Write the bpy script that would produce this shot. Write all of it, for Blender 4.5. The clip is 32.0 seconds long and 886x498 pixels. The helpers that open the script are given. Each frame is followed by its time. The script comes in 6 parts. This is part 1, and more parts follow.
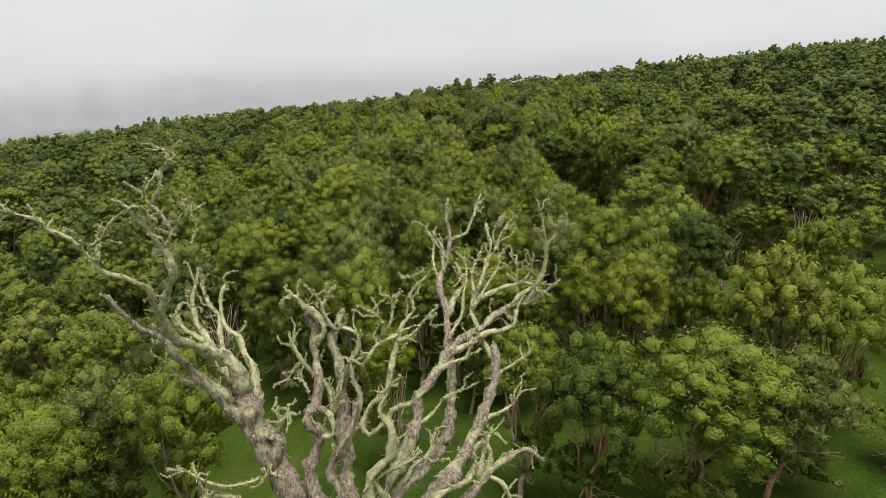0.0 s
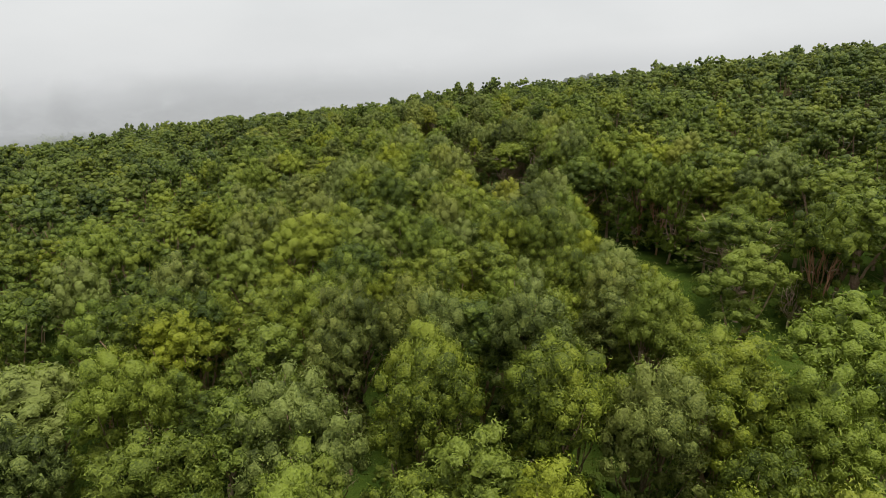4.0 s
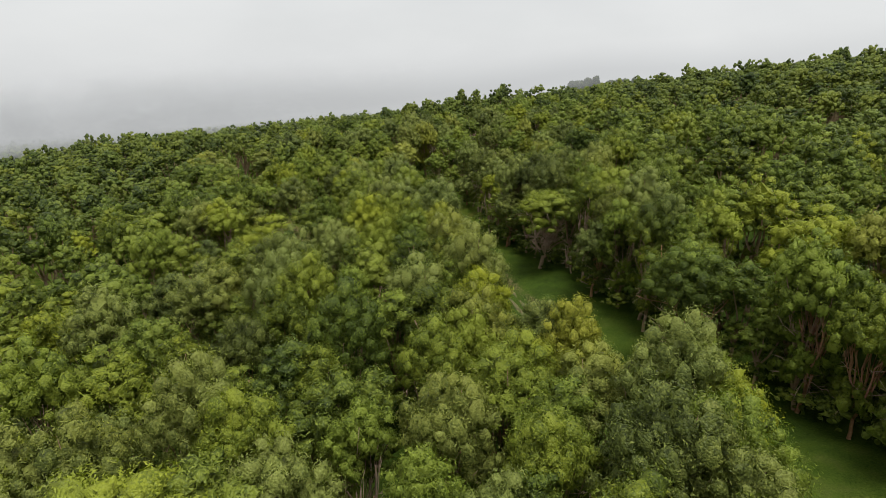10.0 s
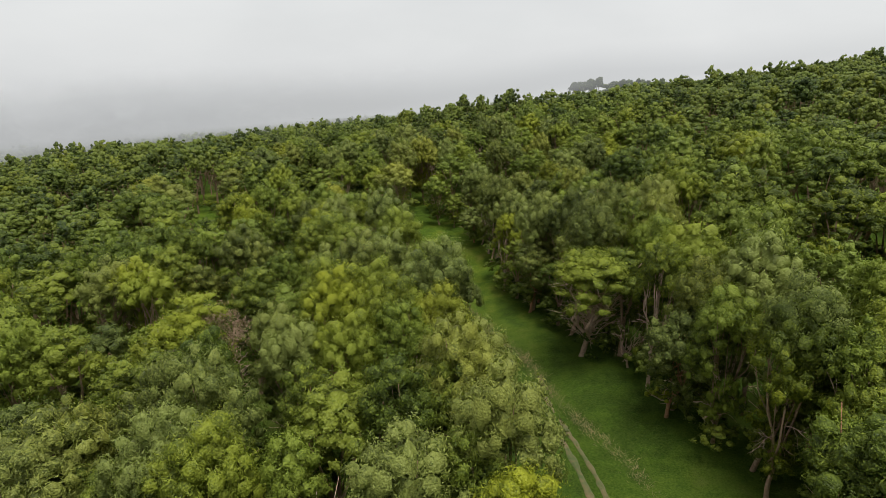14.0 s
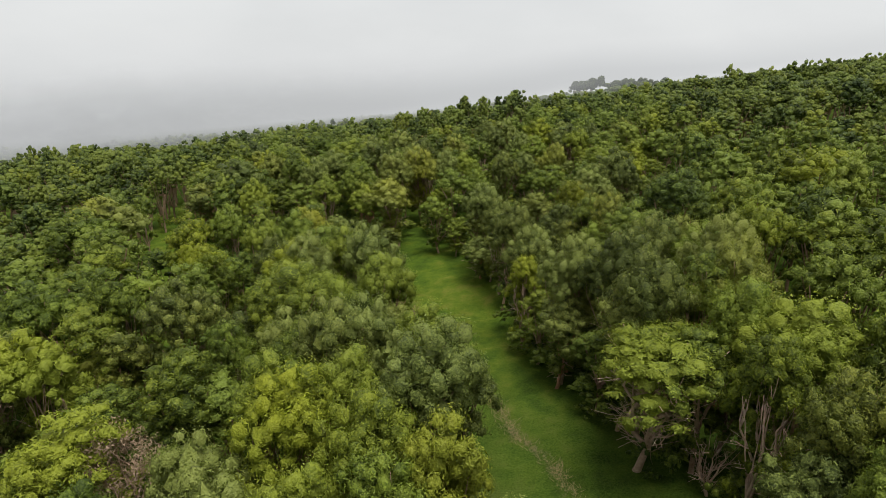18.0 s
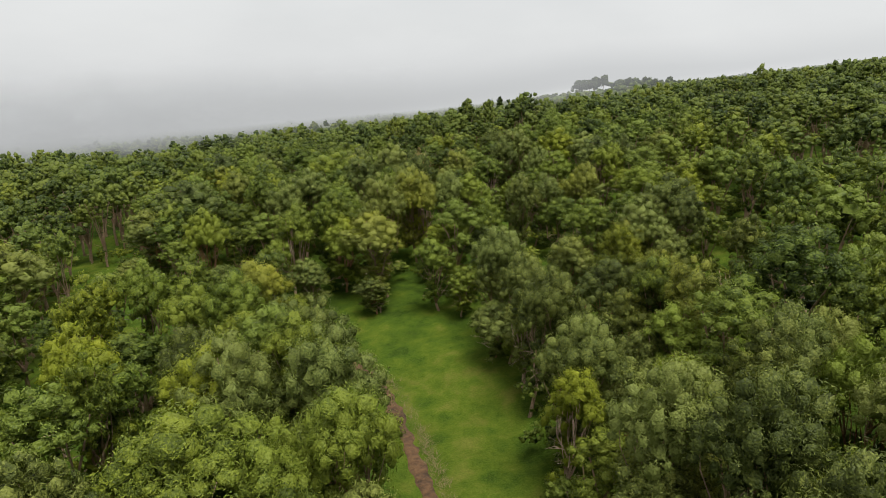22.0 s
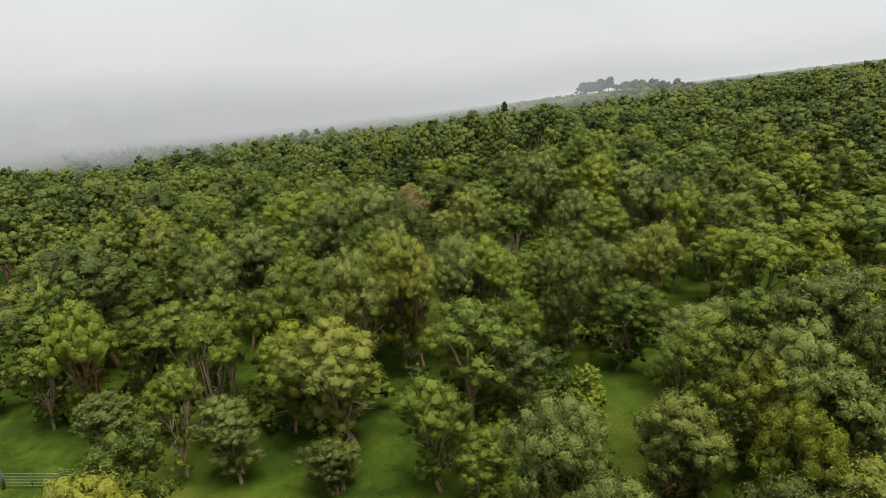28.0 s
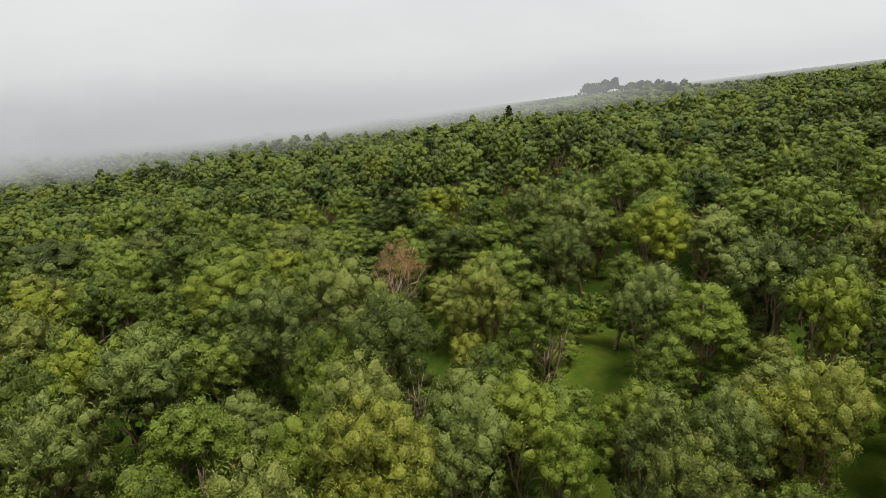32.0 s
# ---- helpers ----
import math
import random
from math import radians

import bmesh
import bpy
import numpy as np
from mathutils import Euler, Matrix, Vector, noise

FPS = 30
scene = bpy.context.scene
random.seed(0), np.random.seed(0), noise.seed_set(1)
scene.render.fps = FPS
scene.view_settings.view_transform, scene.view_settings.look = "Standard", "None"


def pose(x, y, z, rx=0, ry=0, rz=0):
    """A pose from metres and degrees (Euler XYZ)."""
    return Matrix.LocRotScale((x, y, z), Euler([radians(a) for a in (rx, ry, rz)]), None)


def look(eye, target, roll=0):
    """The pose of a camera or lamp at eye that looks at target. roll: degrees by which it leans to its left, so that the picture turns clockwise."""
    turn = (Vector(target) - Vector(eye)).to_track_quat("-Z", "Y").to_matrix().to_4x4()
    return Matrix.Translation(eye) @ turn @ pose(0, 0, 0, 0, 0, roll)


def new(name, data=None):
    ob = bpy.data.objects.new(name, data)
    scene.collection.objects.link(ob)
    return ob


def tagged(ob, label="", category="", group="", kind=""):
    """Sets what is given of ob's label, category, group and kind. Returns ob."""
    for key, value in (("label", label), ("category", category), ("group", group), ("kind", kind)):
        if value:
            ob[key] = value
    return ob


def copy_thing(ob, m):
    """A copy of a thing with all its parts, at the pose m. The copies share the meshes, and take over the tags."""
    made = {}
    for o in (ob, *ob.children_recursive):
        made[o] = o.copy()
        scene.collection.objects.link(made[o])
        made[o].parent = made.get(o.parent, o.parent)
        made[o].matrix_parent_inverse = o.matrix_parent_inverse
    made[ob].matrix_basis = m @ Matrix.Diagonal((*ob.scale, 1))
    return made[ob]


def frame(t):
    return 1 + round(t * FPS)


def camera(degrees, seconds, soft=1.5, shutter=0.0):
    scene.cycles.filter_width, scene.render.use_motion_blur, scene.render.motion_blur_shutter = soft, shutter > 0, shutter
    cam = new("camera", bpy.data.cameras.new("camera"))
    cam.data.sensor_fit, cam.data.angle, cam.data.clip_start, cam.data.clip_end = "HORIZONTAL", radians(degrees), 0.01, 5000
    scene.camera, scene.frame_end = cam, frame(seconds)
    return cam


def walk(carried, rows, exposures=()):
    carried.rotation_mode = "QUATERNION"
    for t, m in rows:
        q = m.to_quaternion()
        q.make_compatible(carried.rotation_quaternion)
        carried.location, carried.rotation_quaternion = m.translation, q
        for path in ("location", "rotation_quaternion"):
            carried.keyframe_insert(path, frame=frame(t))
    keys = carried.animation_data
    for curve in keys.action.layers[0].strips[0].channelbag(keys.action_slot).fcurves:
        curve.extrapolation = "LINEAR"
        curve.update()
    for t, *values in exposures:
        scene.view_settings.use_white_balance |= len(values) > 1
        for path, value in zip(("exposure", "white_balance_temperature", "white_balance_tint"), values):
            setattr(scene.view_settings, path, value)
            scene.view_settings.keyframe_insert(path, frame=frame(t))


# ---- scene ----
cam = camera(72.0, 32.0, 0.85)
METRES, EYE, TILT = 115.0, 26.0, -18.20
ROWS = [
    (0.0, 0.0000, 0.0000, 0.0000, -0.00, 0.03, -0.29),
    (0.5, -0.0003, 0.0205, 0.0069, -0.02, 0.03, -0.28),
    (1.0, -0.0007, 0.0421, 0.0143, -0.03, 0.03, -0.27),
    (1.5, -0.0012, 0.0634, 0.0214, -0.05, 0.03, -0.27),
    (2.0, -0.0017, 0.0843, 0.0289, -0.06, 0.02, -0.28),
    (2.5, -0.0021, 0.1041, 0.0357, -0.09, 0.03, -0.27),
    (3.0, -0.0023, 0.1236, 0.0425, -0.09, 0.04, -0.25),
    (3.5, -0.0024, 0.1428, 0.0491, -0.10, 0.06, -0.23),
    (5.5, -0.0043, 0.2203, 0.0742, -0.07, 0.14, -0.38),
    (6.0, -0.0048, 0.2406, 0.0809, -0.07, 0.16, -0.38),
    (6.5, -0.0052, 0.2615, 0.0880, -0.09, 0.15, -0.38),
    (7.0, -0.0055, 0.2830, 0.0950, -0.09, 0.18, -0.35),
    (7.5, -0.0057, 0.3049, 0.1023, -0.10, 0.18, -0.35),
    (8.0, -0.0059, 0.3270, 0.1100, -0.12, 0.17, -0.35),
    (8.5, -0.0060, 0.3490, 0.1174, -0.13, 0.18, -0.37),
    (9.0, -0.0062, 0.3709, 0.1245, -0.14, 0.17, -0.36),
    (9.5, -0.0061, 0.3933, 0.1322, -0.15, 0.18, -0.34),
    (10.0, -0.0061, 0.4159, 0.1397, -0.14, 0.21, -0.33),
    (10.5, -0.0062, 0.4373, 0.1465, -0.14, 0.21, -0.32),
    (11.0, -0.0066, 0.4579, 0.1533, -0.17, 0.21, -0.32),
    (11.5, -0.0070, 0.4781, 0.1605, -0.18, 0.21, -0.31),
    (12.0, -0.0074, 0.4978, 0.1670, -0.19, 0.25, -0.31),
    (12.5, -0.0078, 0.5169, 0.1733, -0.19, 0.25, -0.31),
    (13.0, -0.0080, 0.5356, 0.1795, -0.19, 0.25, -0.29),
    (13.5, -0.0082, 0.5535, 0.1855, -0.20, 0.25, -0.29),
    (14.0, -0.0083, 0.5712, 0.1914, -0.20, 0.26, -0.28),
    (14.5, -0.0085, 0.5881, 0.1970, -0.21, 0.25, -0.27),
    (16.5, -0.0092, 0.6446, 0.2159, -0.32, 0.17, -0.25),
    (17.0, -0.0091, 0.6565, 0.2193, -0.32, 0.17, -0.25),
    (17.5, -0.0092, 0.6685, 0.2227, -0.32, 0.15, -0.26),
    (18.0, -0.0092, 0.6811, 0.2263, -0.32, 0.13, -0.26),
    (18.5, -0.0092, 0.6945, 0.2304, -0.33, 0.10, -0.26),
    (19.0, -0.0093, 0.7089, 0.2344, -0.35, 0.06, -0.27),
    (19.5, -0.0096, 0.7255, 0.2394, -0.36, 0.04, -0.28),
    (20.0, -0.0098, 0.7440, 0.2451, -0.40, 0.00, -0.30),
    (20.5, -0.0102, 0.7645, 0.2513, -0.43, -0.05, -0.34),
    (21.0, -0.0104, 0.7857, 0.2580, -0.42, -0.05, -0.33),
    (21.5, -0.0104, 0.8068, 0.2650, -0.43, -0.03, -0.35),
    (22.0, -0.0105, 0.8275, 0.2718, -0.43, -0.02, -0.35),
    (22.5, -0.0105, 0.8470, 0.2788, -0.43, 0.02, -0.32),
    (23.0, -0.0106, 0.8653, 0.2854, -0.43, 0.06, -0.33),
    (23.5, -0.0104, 0.8825, 0.2916, -0.44, 0.09, -0.31),
    (24.0, -0.0103, 0.8987, 0.2972, -0.42, 0.12, -0.29),
    (24.5, -0.0104, 0.9142, 0.3025, -0.41, 0.13, -0.28),
    (25.0, -0.0106, 0.9291, 0.3074, -0.41, 0.14, -0.27),
    (25.5, -0.0107, 0.9435, 0.3120, -0.40, 0.17, -0.25),
    (27.5, -0.0114, 1.0028, 0.3298, -0.40, 0.14, -0.17),
    (28.0, -0.0114, 1.0206, 0.3353, -0.40, 0.12, -0.17),
    (28.5, -0.0114, 1.0396, 0.3413, -0.42, 0.11, -0.18),
    (29.0, -0.0112, 1.0595, 0.3477, -0.42, 0.10, -0.19),
    (29.5, -0.0113, 1.0804, 0.3545, -0.44, 0.10, -0.18),
    (30.0, -0.0114, 1.1015, 0.3618, -0.43, 0.08, -0.17),
    (30.5, -0.0116, 1.1229, 0.3692, -0.44, 0.07, -0.16),
    (31.0, -0.0119, 1.1447, 0.3764, -0.44, 0.09, -0.17),
    (31.5, -0.0121, 1.1664, 0.3836, -0.44, 0.10, -0.16),
    (32.0, -0.0123, 1.1881, 0.3908, -0.43, 0.11, -0.15),
]
walk(cam, [(t, pose(0, 0, EYE, TILT, 0, 0) @ pose(METRES * x, METRES * y, METRES * z, 90 + pitch, roll, yaw)) for t, x, y, z, yaw, pitch, roll in ROWS])

# ---- world and light: a bright overcast sky ----
world = bpy.data.worlds.new("overcast_sky")
scene.world = world
world.use_nodes = True
wn, wl = world.node_tree.nodes, world.node_tree.links
wn.clear()
w_out = wn.new("ShaderNodeOutputWorld")
w_bg = wn.new("ShaderNodeBackground")
w_bg.inputs["Strength"].default_value = 0.1
w_sky = wn.new("ShaderNodeTexSky")
w_sky.sky_type = 'NISHITA'
w_sky.sun_disc = False
w_sky.sun_elevation = radians(76)
w_sky.sun_rotation = radians(143)
w_tc = wn.new("ShaderNodeTexCoord")
w_map = wn.new("ShaderNodeMapping")
w_map.inputs["Scale"].default_value = (1.0, 1.0, 2.6)
w_noise = wn.new("ShaderNodeTexNoise")
w_noise.inputs["Scale"].default_value = 2.2
w_noise.inputs["Detail"].default_value = 5
w_noise.inputs["Roughness"].default_value = 0.5
w_ramp = wn.new("ShaderNodeValToRGB")
w_ramp.color_ramp.elements[0].position = 0.3
w_ramp.color_ramp.elements[0].color = (0.72, 0.735, 0.740, 1)
w_ramp.color_ramp.elements[1].position = 0.72
w_ramp.color_ramp.elements[1].color = (0.835, 0.846, 0.846, 1)
w_gain = wn.new("ShaderNodeMix")
w_gain.data_type, w_gain.blend_type = "RGBA", "MULTIPLY"
w_gain.inputs["Factor"].default_value = 1.0
w_gain.inputs["B"].default_value = (10, 10, 10, 1)
w_mix = wn.new("ShaderNodeMix")
w_mix.data_type = "RGBA"
w_mix.inputs["Factor"].default_value = 0.97
wl.new(w_tc.outputs["Generated"], w_map.inputs["Vector"])
wl.new(w_map.outputs["Vector"], w_noise.inputs["Vector"])
wl.new(w_noise.outputs["Fac"], w_ramp.inputs["Fac"])
w_sep = wn.new("ShaderNodeSeparateXYZ")
wl.new(w_tc.outputs["Generated"], w_sep.inputs["Vector"])
w_low = wn.new("ShaderNodeMapRange")
w_low.interpolation_type = "SMOOTHSTEP"
w_low.inputs["From Min"].default_value, w_low.inputs["From Max"].default_value = -0.20, 0.04
w_low.inputs["To Min"].default_value, w_low.inputs["To Max"].default_value = 0.50, 0.0
wl.new(w_sep.outputs["Z"], w_low.inputs["Value"])
w_side = wn.new("ShaderNodeMapRange")
w_side.interpolation_type = "SMOOTHSTEP"
w_side.inputs["From Min"].default_value, w_side.inputs["From Max"].default_value = -0.75, 0.35
w_side.inputs["To Min"].default_value, w_side.inputs["To Max"].default_value = 1.0, 0.0
wl.new(w_sep.outputs["X"], w_side.inputs["Value"])
w_dim = wn.new("ShaderNodeMath")
w_dim.operation = "MULTIPLY"
wl.new(w_low.outputs["Result"], w_dim.inputs[0])
wl.new(w_side.outputs["Result"], w_dim.inputs[1])
w_shade = wn.new("ShaderNodeMix")
w_shade.data_type = "RGBA"
w_shade.inputs["B"].default_value = (0.30, 0.31, 0.32, 1)
wl.new(w_dim.outputs["Value"], w_shade.inputs["Factor"])
wl.new(w_ramp.outputs["Color"], w_shade.inputs["A"])
wl.new(w_shade.outputs["Result"], w_gain.inputs["A"])
wl.new(w_sky.outputs["Color"], w_mix.inputs["A"])
wl.new(w_gain.outputs["Result"], w_mix.inputs["B"])
wl.new(w_mix.outputs["Result"], w_bg.inputs["Color"])
wl.new(w_bg.outputs["Background"], w_out.inputs["Surface"])

sun = new("sun", bpy.data.lights.new("sun", "SUN"))
sun.data.energy = 4.8
sun.data.angle = radians(32)
sun.data.color = (1.0, 0.97, 0.92)
sun.matrix_world = look((14, -20, 100), (0, 0, 0))


# ---- materials ----
def material(name, rough=0.8):
    m = bpy.data.materials.new(name)
    m.use_nodes = True
    nt = m.node_tree
    b = nt.nodes["Principled BSDF"]
    b.inputs["Roughness"].default_value = rough
    return m, nt, b


def noise_node(nt, scale, detail=4, rough=0.55, vector=None):
    n = nt.nodes.new("ShaderNodeTexNoise")
    n.inputs["Scale"].default_value = scale
    n.inputs["Detail"].default_value = detail
    n.inputs["Roughness"].default_value = rough
    if vector is not None:
        nt.links.new(vector, n.inputs["Vector"])
    return n.outputs["Fac"]


def ramp_node(nt, fac, stops):
    r = nt.nodes.new("ShaderNodeValToRGB")
    el = r.color_ramp.elements
    while len(el) < len(stops):
        el.new(0.5)
    for e, (p, c) in zip(el, stops):
        e.position, e.color = p, (*c, 1)
    nt.links.new(fac, r.inputs["Fac"])
    return r.outputs["Color"]


def mix_node(nt, fac, a, b, blend="MIX"):
    m = nt.nodes.new("ShaderNodeMix")
    m.data_type, m.blend_type = "RGBA", blend
    for key, v in (("Factor", fac), ("A", a), ("B", b)):
        if isinstance(v, (int, float)):
            m.inputs[key].default_value = v
        elif isinstance(v, tuple):
            m.inputs[key].default_value = (*v, 1)
        else:
            nt.links.new(v, m.inputs[key])
    return m.outputs["Result"]


def math_node(nt, op, a, b=0.0, clamp=False):
    m = nt.nodes.new("ShaderNodeMath")
    m.operation, m.use_clamp = op, clamp
    for i, v in enumerate((a, b)):
        if isinstance(v, (int, float)):
            m.inputs[i].default_value = v
        else:
            nt.links.new(v, m.inputs[i])
    return m.outputs["Value"]


def place(nt):
    return nt.nodes.new("ShaderNodeNewGeometry").outputs["Position"]


def bump(nt, b, height, strength=0.5, distance=0.02):
    n = nt.nodes.new("ShaderNodeBump")
    n.inputs["Strength"].default_value, n.inputs["Distance"].default_value = strength, distance
    nt.links.new(height, n.inputs["Height"])
    nt.links.new(n.outputs["Normal"], b.inputs["Normal"])


def leaf_material(name, dark, mid, light, per_object, per_tree=False, leaf=11.0):
    """Leaves: hue varies from tree to tree, from spray to spray and from leaf to leaf."""
    m, nt, b = material(name, 0.5)
    p = place(nt)
    tree = noise_node(nt, 0.16, 1, 0.4, p)
    if per_tree:
        own = nt.nodes.new("ShaderNodeAttribute")
        own.attribute_name = "tint"
        tree = math_node(nt, "ADD", math_node(nt, "MULTIPLY", own.outputs["Fac"], 0.85), 0.08)
    spray = noise_node(nt, 1.3, 2, 0.5, p)
    isl = nt.nodes.new("ShaderNodeNewGeometry").outputs["Random Per Island"]
    cell = nt.nodes.new("ShaderNodeTexVoronoi")
    cell.inputs["Scale"].default_value = leaf
    cell.inputs["Randomness"].default_value = 1.0
    nt.links.new(p, cell.inputs["Vector"])
    sep = nt.nodes.new("ShaderNodeSeparateColor")
    nt.links.new(cell.outputs["Color"], sep.inputs["Color"])
    v = math_node(nt, "ADD", math_node(nt, "MULTIPLY", tree, 0.75), math_node(nt, "MULTIPLY", spray, 0.30))
    v = math_node(nt, "ADD", v, math_node(nt, "MULTIPLY", isl, 0.40))
    v = math_node(nt, "ADD", v, math_node(nt, "MULTIPLY", sep.outputs["Red"], 0.34))
    if per_object:
        rnd = nt.nodes.new("ShaderNodeObjectInfo").outputs["Random"]
        v = math_node(nt, "ADD", v, math_node(nt, "MULTIPLY", math_node(nt, "SUBTRACT", rnd, 0.5), 0.42))
    c = ramp_node(nt, v, [(0.46, dark), (0.74, mid), (1.06, light)])
    # some trees flush yellow-green, others stay grey-green
    own = rnd if per_object else tree
    hue = noise_node(nt, 0.11, 1, 0.4, p)
    pick = math_node(nt, "ADD", math_node(nt, "MULTIPLY", math_node(nt, "FRACT", math_node(nt, "MULTIPLY", own, 7.31)), 0.75), math_node(nt, "MULTIPLY", math_node(nt, "SUBTRACT", hue, 0.5), 1.2))
    tint = ramp_node(nt, pick, [(0.05, (0.93, 0.97, 1.0)), (0.45, (1.02, 1.0, 0.95)), (0.62, (1.08, 1.03, 0.85)), (0.95, (1.38, 1.22, 0.62))])
    c = mix_node(nt, 1.0, c, tint, "MULTIPLY")
    nt.links.new(c, b.inputs["Base Color"])
    b.inputs["Specular IOR Level"].default_value = 0.20
    bump(nt, b, cell.outputs["Distance"], 0.8, -0.7 / leaf)
    t = nt.nodes.new("ShaderNodeBsdfTranslucent")
    nt.links.new(mix_node(nt, 1.0, c, (0.95, 1.1, 0.5), "MULTIPLY"), t.inputs["Color"])
    mx = nt.nodes.new("ShaderNodeMixShader")
    mx.inputs["Fac"].default_value = 0.26
    out = nt.nodes["Material Output"]
    nt.links.new(b.outputs["BSDF"], mx.inputs[1])
    nt.links.new(t.outputs["BSDF"], mx.inputs[2])
    nt.links.new(mx.outputs["Shader"], out.inputs["Surface"])
    return m


LEAF = leaf_material("koa_leaf", (0.0388, 0.0586, 0.0075), (0.0926, 0.1258, 0.0143), (0.1886, 0.2319, 0.0288), True)
LEAF_GREY = leaf_material("koa_leaf_silvery", (0.0443, 0.0602, 0.0125), (0.1001, 0.1249, 0.0243), (0.2000, 0.2289, 0.0523), True)
LEAF_YELLOW = leaf_material("koa_leaf_yellowing", (0.0645, 0.0853, 0.0109), (0.1188, 0.1474, 0.0171), (0.1972, 0.2297, 0.0302), True)
LEAF_FAR = leaf_material("koa_leaf_far", (0.0230, 0.0399, 0.0074), (0.0585, 0.0842, 0.0116), (0.1270, 0.1608, 0.0256), False, True, 3.6)
LEAF_MID = leaf_material("koa_leaf_grove", (0.0298, 0.0485, 0.0077), (0.0772, 0.1078, 0.0132), (0.1637, 0.2047, 0.0291), False, True, 7.0)
LEAF_DRY = leaf_material("koa_leaf_withered", (0.13, 0.080, 0.050), (0.22, 0.140, 0.090), (0.31, 0.21, 0.14), True)


def bark_material(name, a, b_, c, scale=6.0):
    m, nt, b = material(name, 0.9)
    tc = nt.nodes.new("ShaderNodeTexCoord").outputs["Object"]
    n1 = noise_node(nt, scale, 5, 0.6, tc)
    n2 = noise_node(nt, 0.9, 2, 0.5, tc)
    col = ramp_node(nt, math_node(nt, "ADD", math_node(nt, "MULTIPLY", n1, 0.6), math_node(nt, "MULTIPLY", n2, 0.4)), [(0.34, a), (0.5, b_), (0.66, c)])
    rnd = nt.nodes.new("ShaderNodeObjectInfo").outputs["Random"]
    col = mix_node(nt, math_node(nt, "MULTIPLY", rnd, 0.5), col, b_)
    nt.links.new(col, b.inputs["Base Color"])
    bump(nt, b, n1, 0.8, 0.03)
    return m


BARK = bark_material("koa_bark", (0.14, 0.080, 0.048), (0.29, 0.190, 0.120), (0.43, 0.32, 0.22))
BARK_RED = bark_material("koa_bark_reddish", (0.17, 0.078, 0.042), (0.37, 0.185, 0.100), (0.50, 0.30, 0.19))
BARK_PALE = bark_material("pale_dead_wood", (0.23, 0.140, 0.100), (0.43, 0.295, 0.215), (0.58, 0.46, 0.36))


def dead_wood(name, crust):
    """Weathered grey wood, streaked along the grain, with pale lichen on it."""
    m, nt, b = material(name, 0.92)
    tc = nt.nodes.new("ShaderNodeTexCoord").outputs["Object"]
    mp = nt.nodes.new("ShaderNodeMapping")
    mp.inputs["Scale"].default_value = (7, 7, 1.2)
    nt.links.new(tc, mp.inputs["Vector"])
    grain = noise_node(nt, 2.4, 6, 0.65, mp.outputs["Vector"])
    blot = noise_node(nt, 3.2, 5, 0.62, tc)
    big = noise_node(nt, 0.8, 2, 0.5, tc)
    wood = ramp_node(nt, grain, [(0.32, (0.050, 0.037, 0.026)), (0.46, (0.170, 0.132, 0.090)), (0.64, (0.38, 0.325, 0.25))])
    lichen = ramp_node(nt, noise_node(nt, 9.0, 3, 0.6, tc), [(0.35, (0.235, 0.230, 0.11)), (0.6, (0.47, 0.455, 0.26))])
    mask = ramp_node(nt, math_node(nt, "ADD", math_node(nt, "MULTIPLY", blot, 0.6), math_node(nt, "MULTIPLY", big, 0.4)), [(crust, (0, 0, 0)), (crust + 0.07, (1, 1, 1))])
    nt.links.new(mix_node(nt, mask, wood, lichen), b.inputs["Base Color"])
    bump(nt, b, math_node(nt, "ADD", grain, math_node(nt, "MULTIPLY", blot, 0.8)), 1.0, 0.05)
    return m


DEAD = dead_wood("weathered_dead_wood", 0.53)
DEAD_CRUSTED = dead_wood("lichen_crusted_dead_wood", 0.38)


def lichen_material():
    m, nt, b = material("pale_green_lichen", 0.95)
    tc = nt.nodes.new("ShaderNodeTexCoord").outputs["Object"]
    n = noise_node(nt, 11, 4, 0.65, tc)
    nt.links.new(ramp_node(nt, n, [(0.34, (0.22, 0.215, 0.085)), (0.52, (0.45, 0.44, 0.22)), (0.7, (0.62, 0.60, 0.36))]), b.inputs["Base Color"])
    bump(nt, b, n, 1.0, 0.04)
    return m


LICHEN = lichen_material()


